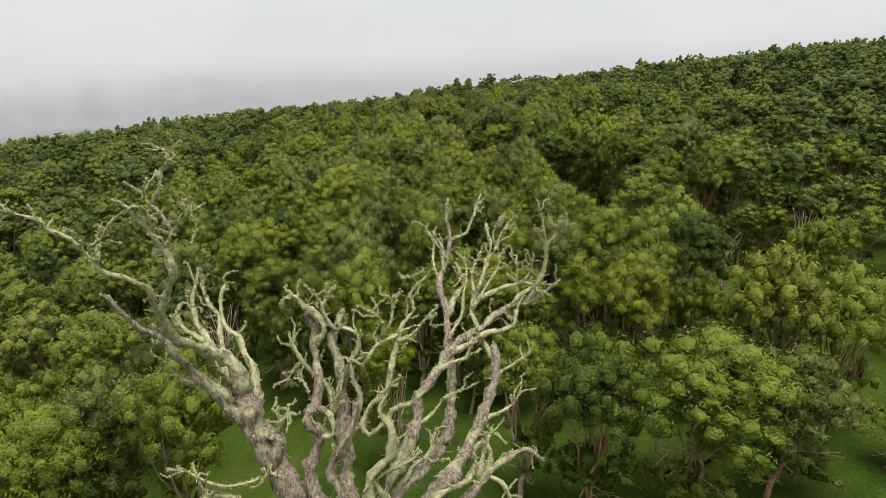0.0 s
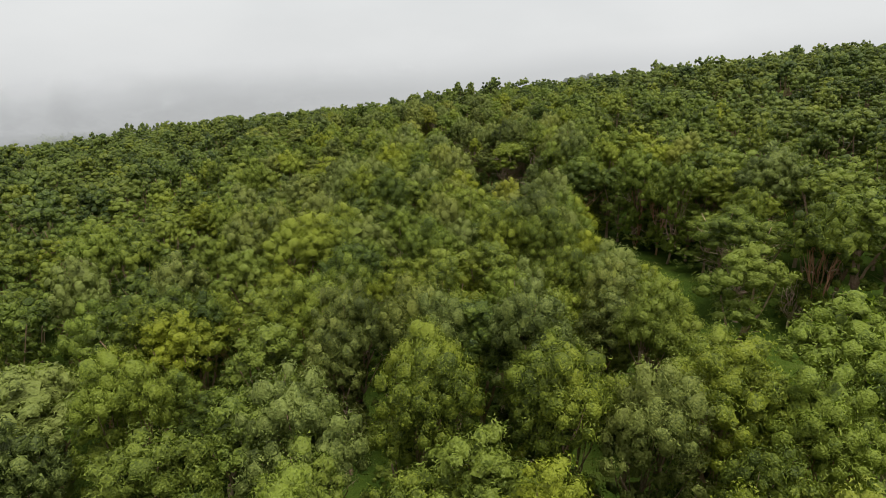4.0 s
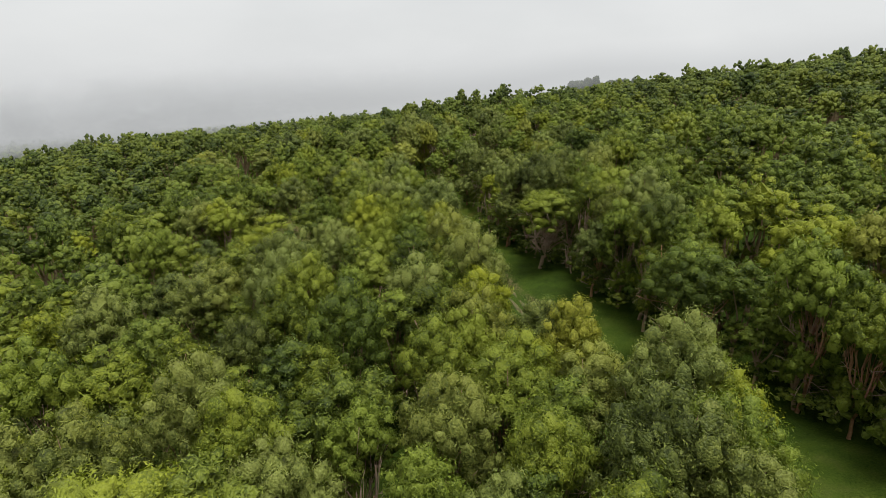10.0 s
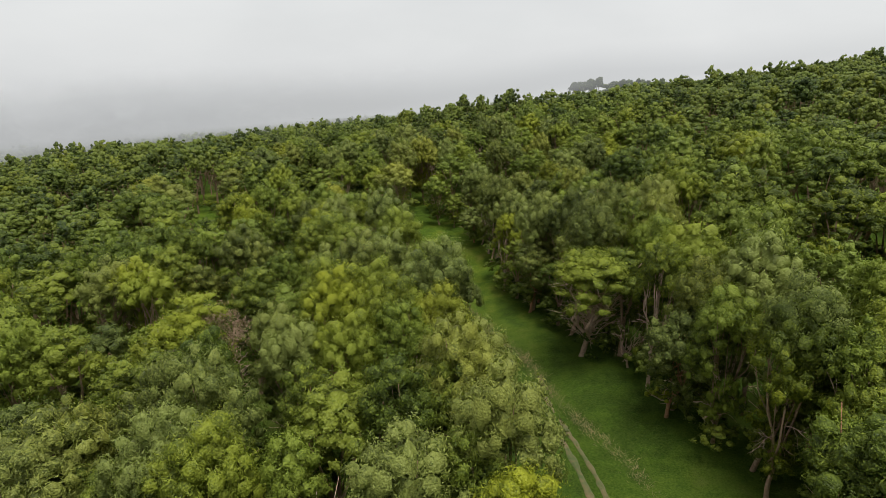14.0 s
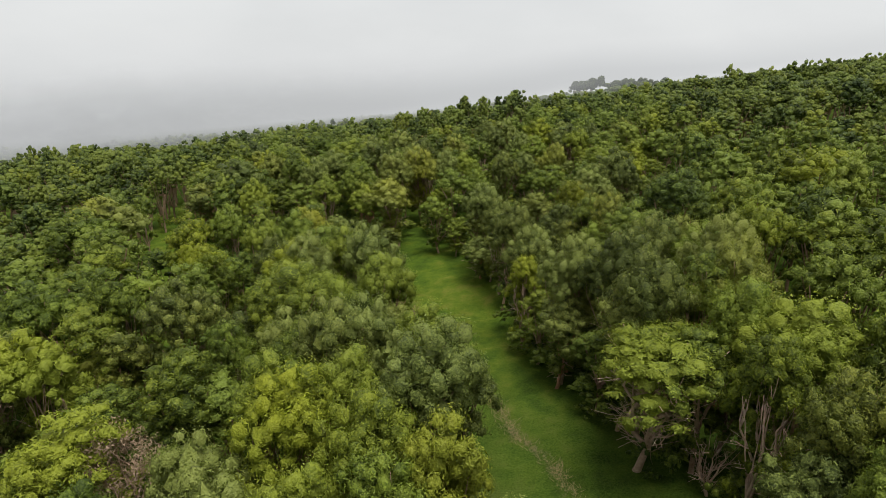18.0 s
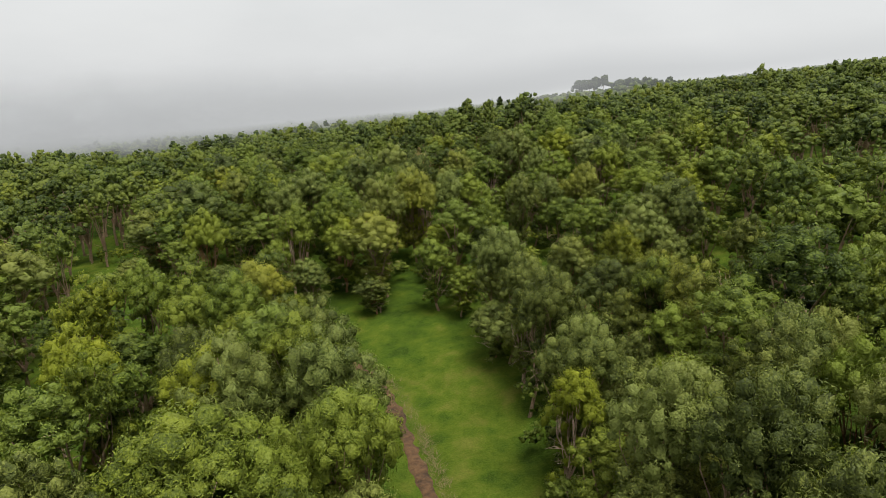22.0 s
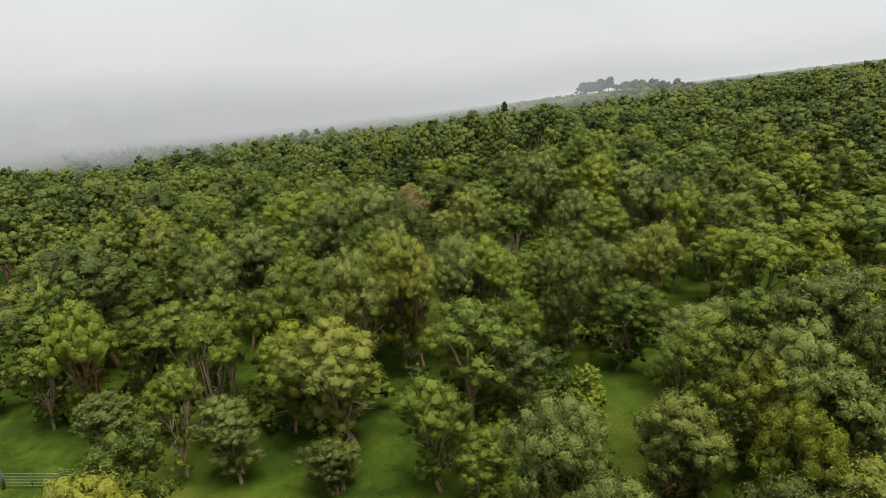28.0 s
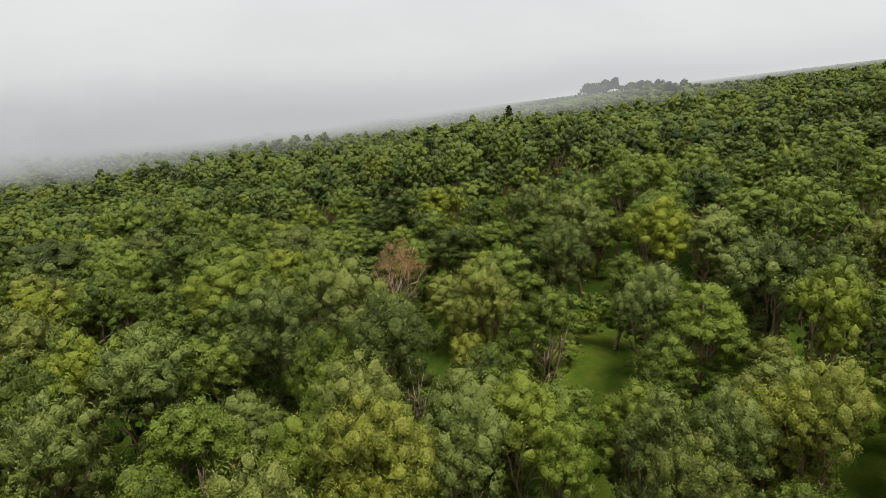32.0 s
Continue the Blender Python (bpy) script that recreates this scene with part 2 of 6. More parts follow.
def grass_material(name, blades):
    m, nt, b = material(name, 0.9)
    p = place(nt)
    big = noise_node(nt, 0.09, 3, 0.55, p)
    mid = noise_node(nt, 0.7, 4, 0.6, p)
    fine = noise_node(nt, 9.0, 3, 0.7, p)
    v = math_node(nt, "ADD", math_node(nt, "MULTIPLY", big, 0.5), math_node(nt, "MULTIPLY", mid, 0.5))
    green = ramp_node(nt, v, [(0.40, (0.016, 0.042, 0.003)), (0.47, (0.038, 0.080, 0.005)), (0.55, (0.075, 0.116, 0.009)), (0.64, (0.125, 0.136, 0.026))])
    # lane's tree shade put into the grass colour: darker there, clearing paler and yellower
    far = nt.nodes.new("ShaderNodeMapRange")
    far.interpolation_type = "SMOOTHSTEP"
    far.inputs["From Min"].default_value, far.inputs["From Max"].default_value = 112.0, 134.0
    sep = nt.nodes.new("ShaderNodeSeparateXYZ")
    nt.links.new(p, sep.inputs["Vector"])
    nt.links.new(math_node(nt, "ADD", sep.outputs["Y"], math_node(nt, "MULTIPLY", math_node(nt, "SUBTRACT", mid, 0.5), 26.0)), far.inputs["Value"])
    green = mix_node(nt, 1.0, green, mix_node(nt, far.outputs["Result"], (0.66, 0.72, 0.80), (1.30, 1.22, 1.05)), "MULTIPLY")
    col = mix_node(nt, 0.5, green, ramp_node(nt, fine, [(0.3, (0.012, 0.030, 0.004)), (0.7, (0.085, 0.112, 0.020))]))
    if blades:
        isl = nt.nodes.new("ShaderNodeNewGeometry").outputs["Random Per Island"]
        col = mix_node(nt, math_node(nt, "MULTIPLY", isl, 0.3), col, (0.10, 0.125, 0.022))
    nt.links.new(col, b.inputs["Base Color"])
    b.inputs["Specular IOR Level"].default_value = 0.05
    if not blades:
        bump(nt, b, math_node(nt, "ADD", fine, math_node(nt, "MULTIPLY", mid, 2.0)), 0.9, 0.12)
    return m


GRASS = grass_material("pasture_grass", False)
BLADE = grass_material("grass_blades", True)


def two_tone(name, a, c, scale, rough=0.9, depth=0.03):
    m, nt, b = material(name, rough)
    p = place(nt)
    n = noise_node(nt, scale, 5, 0.62, p)
    n2 = noise_node(nt, scale * 0.15, 2, 0.5, p)
    nt.links.new(ramp_node(nt, math_node(nt, "ADD", math_node(nt, "MULTIPLY", n, 0.6), math_node(nt, "MULTIPLY", n2, 0.4)), [(0.35, a), (0.65, c)]), b.inputs["Base Color"])
    bump(nt, b, n, 0.9, depth)
    return m


SOIL = two_tone("red_brown_soil", (0.022, 0.012, 0.005), (0.135, 0.070, 0.028), 2.6, 0.95, 0.12)
SOIL_GRASSY = two_tone("worn_grassy_soil", (0.040, 0.062, 0.012), (0.125, 0.085, 0.040), 2.2)
STRAW = two_tone("dry_grass", (0.070, 0.066, 0.020), (0.185, 0.145, 0.055), 5.0)
POST_WOOD = two_tone("weathered_post", (0.05, 0.045, 0.04), (0.14, 0.125, 0.11), 12.0)
GALVANISED = two_tone("galvanised_steel", (0.10, 0.11, 0.09), (0.22, 0.23, 0.20), 8.0, 0.5, 0.002)


# ---- helpers of this scene ----
def mesh_of(name, verts, faces, mat, smooth=False, normals=None):
    """A mesh from arrays of points and faces (all triangles or all quads)."""
    verts, faces = np.asarray(verts, dtype=np.float32), np.asarray(faces, dtype=np.int32)
    me = bpy.data.meshes.new(name)
    k = faces.shape[1]
    me.vertices.add(len(verts))
    me.vertices.foreach_set("co", verts.ravel())
    me.loops.add(faces.size)
    me.loops.foreach_set("vertex_index", faces.ravel())
    me.polygons.add(len(faces))
    me.polygons.foreach_set("loop_start", np.arange(len(faces), dtype=np.int32) * k)
    me.polygons.foreach_set("loop_total", np.full(len(faces), k, dtype=np.int32))
    me.polygons.foreach_set("use_smooth", np.full(len(faces), smooth))
    me.materials.append(mat)
    me.update(calc_edges=True)
    if normals is not None:
        me.polygons.foreach_set("use_smooth", np.ones(len(faces), dtype=bool))
        free = me.attributes.new("custom_normal", "FLOAT_VECTOR", "POINT")
        free.data.foreach_set("vector", np.asarray(normals, dtype=np.float32).ravel())
    return me


def part(name, me, parent, label=""):
    ob = new(name, me)
    ob.parent = parent
    if label:
        tagged(ob, label)
    return ob


def drop(y):
    """How far the hillside falls away ahead."""
    d = np.maximum(0.0, np.asarray(y, dtype=float) - 160.0)
    a = np.minimum(d, 80.0)
    return 5.6e-4 * a * a + 0.09 * (d - a)


def ground_z(x, y):
    x = np.asarray(x, dtype=float)
    y = np.asarray(y, dtype=float)
    roll = 0.35 * np.sin(x * 0.11 + 1.3) * np.sin(y * 0.083) + 0.18 * np.sin(x * 0.31 + y * 0.27)
    flank = 0.045 * np.maximum(0.0, -x - 30.0) * np.clip((y - 340.0) / 120.0, 0, 1)
    knoll = 13.0 * np.exp(-((x - 170.0) / 75.0) ** 2 - ((y - 820.0) / 90.0) ** 2)
    return 3.7 + 0.12 * x - drop(y) + roll + flank + knoll


def gz(x, y):
    return float(ground_z(x, y))


def unit(v):
    return v / np.maximum(np.linalg.norm(v, axis=-1, keepdims=True), 1e-9)


def tube(path, radii, sides=6, knots=0.0, rng=None):
    """A closed tube along a line of points: verts, quads."""
    path = np.asarray(path, dtype=float)
    radii = np.asarray(radii, dtype=float)
    n = len(path)
    tan = unit(np.gradient(path, axis=0))
    ref = np.array([0.31, 0.87, 0.38])
    ring = np.linspace(0, 2 * math.pi, sides, endpoint=False)
    verts = np.zeros((n, sides, 3))
    for i in range(n):
        u = np.cross(tan[i], ref)
        if np.linalg.norm(u) < 0.1:
            u = np.cross(tan[i], (1.0, 0, 0))
        u /= np.linalg.norm(u)
        w = np.cross(tan[i], u)
        r = radii[i] * (1 + (knots * rng.standard_normal(sides) if knots else 0))
        verts[i] = path[i] + np.outer(np.cos(ring) * r, u) + np.outer(np.sin(ring) * r, w)
    faces = []
    for i in range(n - 1):
        for j in range(sides):
            k = (j + 1) % sides
            faces.append((i * sides + j, i * sides + k, (i + 1) * sides + k, (i + 1) * sides + j))
    v = verts.reshape(-1, 3)
    tip = len(v)
    v = np.vstack([v, path[-1] + tan[-1] * radii[-1], path[0] - tan[0] * radii[0] * 0.3])
    for j in range(sides):
        k = (j + 1) % sides
        faces.append(((n - 1) * sides + j, (n - 1) * sides + k, tip, tip))
        faces.append((k, j, tip + 1, tip + 1))
    return v, np.array(faces)


def join_puffs(pieces):
    """Joins leaf masses: verts, triangles, normals."""
    vs, fs = join([(p[0], p[1]) for p in pieces])
    return vs, fs, np.vstack([p[2] for p in pieces])


def join(pieces):
    vs, fs, o = [], [], 0
    for v, f in pieces:
        vs.append(v)
        fs.append(np.asarray(f) + o)
        o += len(v)
    return np.vstack(vs), np.vstack(fs)


def clean_quads(name, verts, faces, mat, smooth=True):
    """from_pydata for tubes, whose end caps are triangles written as quads."""
    me = bpy.data.meshes.new(name)
    me.from_pydata([tuple(v) for v in verts], [], [tuple(f[:3]) if f[2] == f[3] else tuple(f) for f in faces.tolist()])
    me.polygons.foreach_set("use_smooth", np.full(len(me.polygons), smooth))
    me.materials.append(mat)
    me.update()
    return me


def wander(rng, a, b, n, sway):
    """A crooked line from a to b."""
    t = np.linspace(0, 1, n)[:, None]
    p = np.asarray(a)[None] * (1 - t) + np.asarray(b)[None] * t
    k = rng.standard_normal((n, 3)) * sway
    k = (k + np.roll(k, 1, 0)) * 0.5
    k[0] = k[-1] = 0
    return p + k


GOLD = (1 + 5 ** 0.5) / 2
ICO_V = unit(np.array([(-1, GOLD, 0), (1, GOLD, 0), (-1, -GOLD, 0), (1, -GOLD, 0), (0, -1, GOLD), (0, 1, GOLD), (0, -1, -GOLD), (0, 1, -GOLD), (GOLD, 0, -1), (GOLD, 0, 1), (-GOLD, 0, -1), (-GOLD, 0, 1)]))
ICO_F = np.array([(0, 11, 5), (0, 5, 1), (0, 1, 7), (0, 7, 10), (0, 10, 11), (1, 5, 9), (5, 11, 4), (11, 10, 2), (10, 7, 6), (7, 1, 8), (3, 9, 4), (3, 4, 2), (3, 2, 6), (3, 6, 8), (3, 8, 9), (4, 9, 5), (2, 4, 11), (6, 2, 10), (8, 6, 7), (9, 8, 1)])


def leaf_shell(rng, centre, radius, squash, count, length, lobe, crown, low=-0.35, spread=0.10, deep=0.0):
    """Sickle leaves round a mass, from deep inside to loose tips: verts, triangles, soft normals."""
    k = np.arange(count) + rng.uniform(0, 1, count) * 0.9
    h = 1 - (1 - low) * k / count
    a = k * 2.39996 + rng.uniform(0, 6.28)
    s = np.sqrt(np.maximum(0.0, 1 - h * h))
    d = unit(np.stack([s * np.cos(a), s * np.sin(a), h], 1) + rng.standard_normal((count, 3)) * 0.10)
    p = centre + d * radius * rng.uniform(1 - spread * 1.6 - deep, 1 + spread, (count, 1)) * squash
    face = unit(d * 0.9 + np.array([0, 0, 0.25]) + rng.standard_normal((count, 3)) * (0.34 + deep * 0.6))
    face *= np.sign(np.sum(face * d, 1, keepdims=True))
    axis = unit(np.cross(face, rng.standard_normal((count, 3))) + d * 0.15 + np.array([0, 0, -0.15]))
    side = unit(np.cross(face, axis))
    ln = length * rng.uniform(0.55, 1.45, (count, 1))
    wd = ln * rng.uniform(0.28, 0.46, (count, 1))
    v = np.stack([p - axis * ln * 0.5 - side * wd * 0.5, p + axis * ln * 0.5, p - axis * ln * 0.25 + side * wd * 0.5], 1)
    flip = np.sum(np.cross(v[:, 1] - v[:, 0], v[:, 2] - v[:, 0]) * face, 1) < 0
    v[flip] = v[flip][:, ::-1]
    n = unit(d * 0.82 + unit(p - lobe) * 0.44 + unit(p - crown) * 0.22 + face * 0.24)
    return v.reshape(-1, 3), np.arange(count * 3).reshape(-1, 3), np.repeat(n, 3, 0)


def finer(v, f):
    """Each face of a round body split in four."""
    v, out, seen = list(v), [], {}
    def mid(a, b):
        k = (min(a, b), max(a, b))
        if k not in seen:
            seen[k] = len(v)
            v.append(unit(v[a] + v[b]))
        return seen[k]
    for a, b, c in f:
        p, q, r = mid(a, b), mid(b, c), mid(c, a)
        out += [(a, p, r), (b, q, p), (c, r, q), (p, q, r)]
    return np.array(v), np.array(out)


BALLS = [(ICO_V, ICO_F)]
for _ in range(2):
    BALLS.append(finer(*BALLS[-1]))


def floret(rng, centre, radius, squash, level, crown, puffs=9, soft=0.40, jitter=0.07):
    """A rounded mass of foliage: many leafy puffs grown together, ragged on the leaf's scale: verts, triangles, normals."""
    bv, bf = BALLS[level]
    turn = np.array(Matrix.Rotation(rng.uniform(0, 6.28), 3, "Z") @ Matrix.Rotation(rng.uniform(0, 6.28), 3, "X"))
    d = bv @ turn.T
    b = rng.standard_normal((puffs, 3))
    b[:, 2] = b[:, 2] * 0.85 + 0.30
    b = unit(b)
    far = rng.uniform(0.62, 0.80, puffs)
    size = rng.uniform(0.28, 0.44, puffs)
    c = d @ b.T
    reach = size ** 2 - far ** 2 * (1 - c ** 2)
    r = np.where((reach > 0) & (c > 0), far * c + np.sqrt(np.maximum(reach, 0)), 0.0).max(1)
    r = np.maximum(r, 0.54) * (1 + jitter * rng.standard_normal(len(d)))
    v = centre + d * r[:, None] * radius * squash
    t = v[bf]
    n = unit(np.cross(t[:, 1] - t[:, 0], t[:, 2] - t[:, 0]))
    mass = unit(t.mean(1) - crown)
    n = unit(n * (1 - soft) + mass * soft + rng.standard_normal(n.shape) * 0.22)
    return t.reshape(-1, 3), np.arange(len(bf) * 3).reshape(-1, 3), np.repeat(n, 3, 0)


def lobes_of(rng, spread, height, base, count, slim=False, sprays=0):
    """Centres and radii of the rounded lobes that make up a crown, on a broken dome."""
    out = [(rng.uniform(-0.12, 0.12) * spread, rng.uniform(-0.12, 0.12) * spread, height - 0.46 * spread, 0.54 * spread)]
    for i in range(count - 1):
        a = i * 2.399 + rng.uniform(-0.4, 0.4)
        u = math.sqrt((i + 0.8) / (count - 0.6))
        r = spread * (0.28 + 0.44 * u) * rng.uniform(0.85, 1.1)
        rad = spread * rng.uniform(0.38, 0.54)
        z = height - 0.8 * rad - (height - base) * (0.05 + (0.66 if slim else 0.56) * u ** 1.5) * rng.uniform(0.5, 1.25)
        out.append((r * math.cos(a), r * math.sin(a), max(z, base), rad))
    # small leafy sprays lower down on the limbs
    for i in range(sprays):
        a = i * 2.0 + rng.uniform(0, 1.2)
        r = spread * rng.uniform(0.15, 0.62)
        out.append((r * math.cos(a), r * math.sin(a), rng.uniform(0.18, 0.50) * height, spread * rng.uniform(0.28, 0.44)))
    return out


def puff_core(rng, centre, radius, squash, level, lobe, crown):
    """The dense inside of one leafy puff, ragged, open below: verts, triangles, normals."""
    bv, bf = BALLS[level]
    turn = np.array(Matrix.Rotation(rng.uniform(0, 6.28), 3, "Z") @ Matrix.Rotation(rng.uniform(0, 6.28), 3, "X"))
    d = bv @ turn.T
    v = centre + d * (1 + rng.standard_normal((len(d), 1)) * 0.18) * radius * squash
    n = unit(d * 0.80 + unit(v - lobe) * 0.44 + unit(v - crown) * 0.22 + rng.standard_normal(d.shape) * 0.22)
    return v, bf[d[bf].mean(1)[:, 2] > -0.62], n


def crown_of(rng, spread, height, base, lobes, puffs, per_puff, length, slim=False, bare=0.0, lean=(0, 0), level=0, sprays=0, core=0.62, deep=0.14):
    """A crown of lobes; each carries leafy puffs at its branch tips, dense inside and loose outside."""
    out, centres = [], []
    mid = np.array([lean[0], lean[1], base + (height - base) * 0.25])
    for i, (x, y, z, rad) in enumerate(lobes_of(rng, spread, height, base, lobes, slim, sprays)):
        c = np.array([x + lean[0], y + lean[1], z])
        centres.append(c)
        if rng.random() < bare:
            continue
        low = i >= lobes
        k = max(4, puffs // 2) if low else puffs
        sq = np.array([rng.uniform(0.95, 1.25), rng.uniform(0.95, 1.25), rng.uniform(0.80, 1.05)])
        if core:
            out.append(floret(rng, c, rad * (0.50 if level else 0.62), sq, level, mid, 8, 0.4, 0.16))
        h = np.linspace(0.97, -0.50, k) + rng.uniform(-0.06, 0.06, k)
        a = np.arange(k) * 2.39996 + rng.uniform(0, 6.28)
        s = np.sqrt(np.maximum(0.0, 1 - h * h))
        for d in unit(np.stack([s * np.cos(a), s * np.sin(a), h], 1) + rng.standard_normal((k, 3)) * 0.18):
            q = c + d * rad * sq * rng.uniform(0.72, 1.02)
            own = rng.uniform(0.32, 0.54)
            size = rad * own
            shape = np.array([rng.uniform(0.85, 1.3), rng.uniform(0.85, 1.3), rng.uniform(0.75, 1.1)])
            if core:
                out.append(puff_core(rng, q, size * core, shape, 0, c, mid))
            n = max(4, int((per_puff * 0.6 if low else per_puff) * (own / 0.42) ** 1.5))
            out.append(leaf_shell(rng, q, size, shape, n, length, c, mid, -0.40, 0.22, deep))
    return (join_puffs(out) if out else None), np.array(centres)


def mass_of(rng, spread, height, base, lobes, level, fringe, length, puffs):
    """A crown for a tree far off: leafy masses with a few loose sprays."""
    out = []
    mid = np.array([0, 0, base + (height - base) * 0.25])
    for x, y, z, rad in lobes_of(rng, spread, height, base, lobes):
        c = np.array([x, y, z])
        sq = np.array([rng.uniform(0.95, 1.25), rng.uniform(0.95, 1.25), rng.uniform(0.68, 0.90)])
        out.append(floret(rng, c, rad, sq, level, mid, puffs, 0.30, 0.17))
        if fringe:
            out.append(leaf_shell(rng, c, rad * 1.06, sq, fringe, length, c, mid, -0.4, 0.14))
    return join_puffs(out)


# ---- where the forest stands open ----
def seg_dist(x, y, a, b):
    ax, ay, bx, by = *a, *b
    t = np.clip(((x - ax) * (bx - ax) + (y - ay) * (by - ay)) / ((bx - ax) ** 2 + (by - ay) ** 2), 0, 1)
    return np.hypot(x - ax - t * (bx - ax), y - ay - t * (by - ay))


LANE = [(26.8, 38.0, 3.2), (23.5, 49.0, 3.3), (20.9, 60.0, 3.5), (17.0, 76.0, 3.9), (12.5, 88.0, 4.0), (9.6, 95.0, 4.2), (7.0, 105.0, 3.8),
        (4.4, 113.0, 3.4), (2.6, 119.0, 3.3), (0.4, 128.0, 3.2), (-0.4, 135.0, 4.2), (-3.5, 146.0, 4.5)]
OPEN = [((-2.0, 140.0), (-6.0, 152.0), 4.8), ((-8.0, 152.5), (-30.0, 156.0), 3.4), ((-19.0, 149.5), (-32.0, 152.0), 3.2), ((-30.0, 156.0), (-39.0, 167.0), 2.4),
        ((10.2, 138.0), (10.0, 150.0), 2.3), ((9.6, 150.0), (10.2, 161.0), 1.9), ((19.5, 144.5), (21.0, 146.5), 1.4), ((37.0, 166.0), (40.0, 168.0), 2.0),
        ((-2.0, 185.0), (-1.7, 190.0), 1.5), ((7.0, 175.0), (8.0, 179.0), 2.2), ((10.5, 184.0), (12.8, 187.0), 1.8), ((16.7, 178.6), (20.0, 181.0), 1.5), ((6.0, 214.0), (9.0, 214.0), 2.0),
        ((-1.0, 32.0), (0.0, 43.0), 1.5), ((3.0, 22.0), (8.0, 27.0), 3.0), ((8.0, 25.0), (17.0, 25.0), 3.6), ((17.0, 25.5), (24.0, 31.0), 3.0), ((24.0, 31.0), (28.0, 40.0), 2.6),
        ((-13.2, 64.5), (-10.2, 50.0), 1.5), ((-8.5, 46.0), (-7.5, 48.0), 1.5), ((-26.0, 59.5), (-11.5, 61.5), 1.7), ((9.0, 56.0), (21.0, 56.5), 1.3), ((-14.0, 95.0), (-12.8, 95.5), 1.2),
        ((-42.5, 171.0), (-41.0, 173.0), 1.8), ((26.0, 50.5), (27.0, 52.5), 1.6), ((2.2, 55.0), (3.0, 56.0), 1.0), ((-25.1, 142.6), (-24.9, 142.6), 0.5), ((-2.6, 177.3), (-2.4, 177.3), 0.5), ((5.3, 186.3), (5.5, 186.3), 0.5), ((3.4, 191.1), (3.6, 191.1), 0.5), ((5.1, 192.7), (5.3, 192.7), 0.5), ((2.9, 198.2), (3.1, 198.2), 0.5),
        ((8.0, 455.0), (2.0, 590.0), 14.0), ((-205.0, 500.0), (-215.0, 640.0), 16.0)]


def lane_gap(x, y):
    """Metres from the lane's edge; below zero on the lane."""
    d = np.full(np.broadcast(x, y).shape, 1e3)
    for a, b in zip(LANE, LANE[1:]):
        d = np.minimum(d, seg_dist(x, y, a[:2], b[:2]) - (a[2] + b[2]) / 2)
    return d


def openness(x, y):
    """Metres outside the nearest clearing; below zero inside one."""
    x, y = np.asarray(x, dtype=float), np.asarray(y, dtype=float)
    d = np.full(np.broadcast(x, y).shape, 1e3)
    d = np.minimum(d, lane_gap(x, y))
    for a, b, r in OPEN:
        d = np.minimum(d, seg_dist(x, y, a, b) - r)
    return d


# ---- ground ----
def build_ground():
    xs = np.unique(np.concatenate([np.arange(-48, 48, 1.5), np.arange(-300, 420, 12.0), np.linspace(-3000, 3000, 101)]))
    ys = np.unique(np.concatenate([np.arange(6, 215, 1.5), np.arange(-100, 600, 12.0), np.linspace(-600, 4200, 81)]))
    gx, gy = np.meshgrid(xs, ys)
    z = ground_z(gx, gy)
    near = np.exp(-np.maximum(0, np.abs(gx) - 55) / 10)
    rng = np.random.default_rng(3)
    z = z + near * 0.05 * rng.standard_normal(z.shape)
    v = np.stack([gx, gy, z], -1).reshape(-1, 3)
    n, m = len(ys), len(xs)
    i = (np.arange(n - 1)[:, None] * m + np.arange(m - 1)[None]).ravel()
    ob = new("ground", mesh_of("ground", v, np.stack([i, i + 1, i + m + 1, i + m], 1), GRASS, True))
    tagged(ob, "green grassy hillside sloping under the koa forest", "ground", kind="structure")


build_ground()


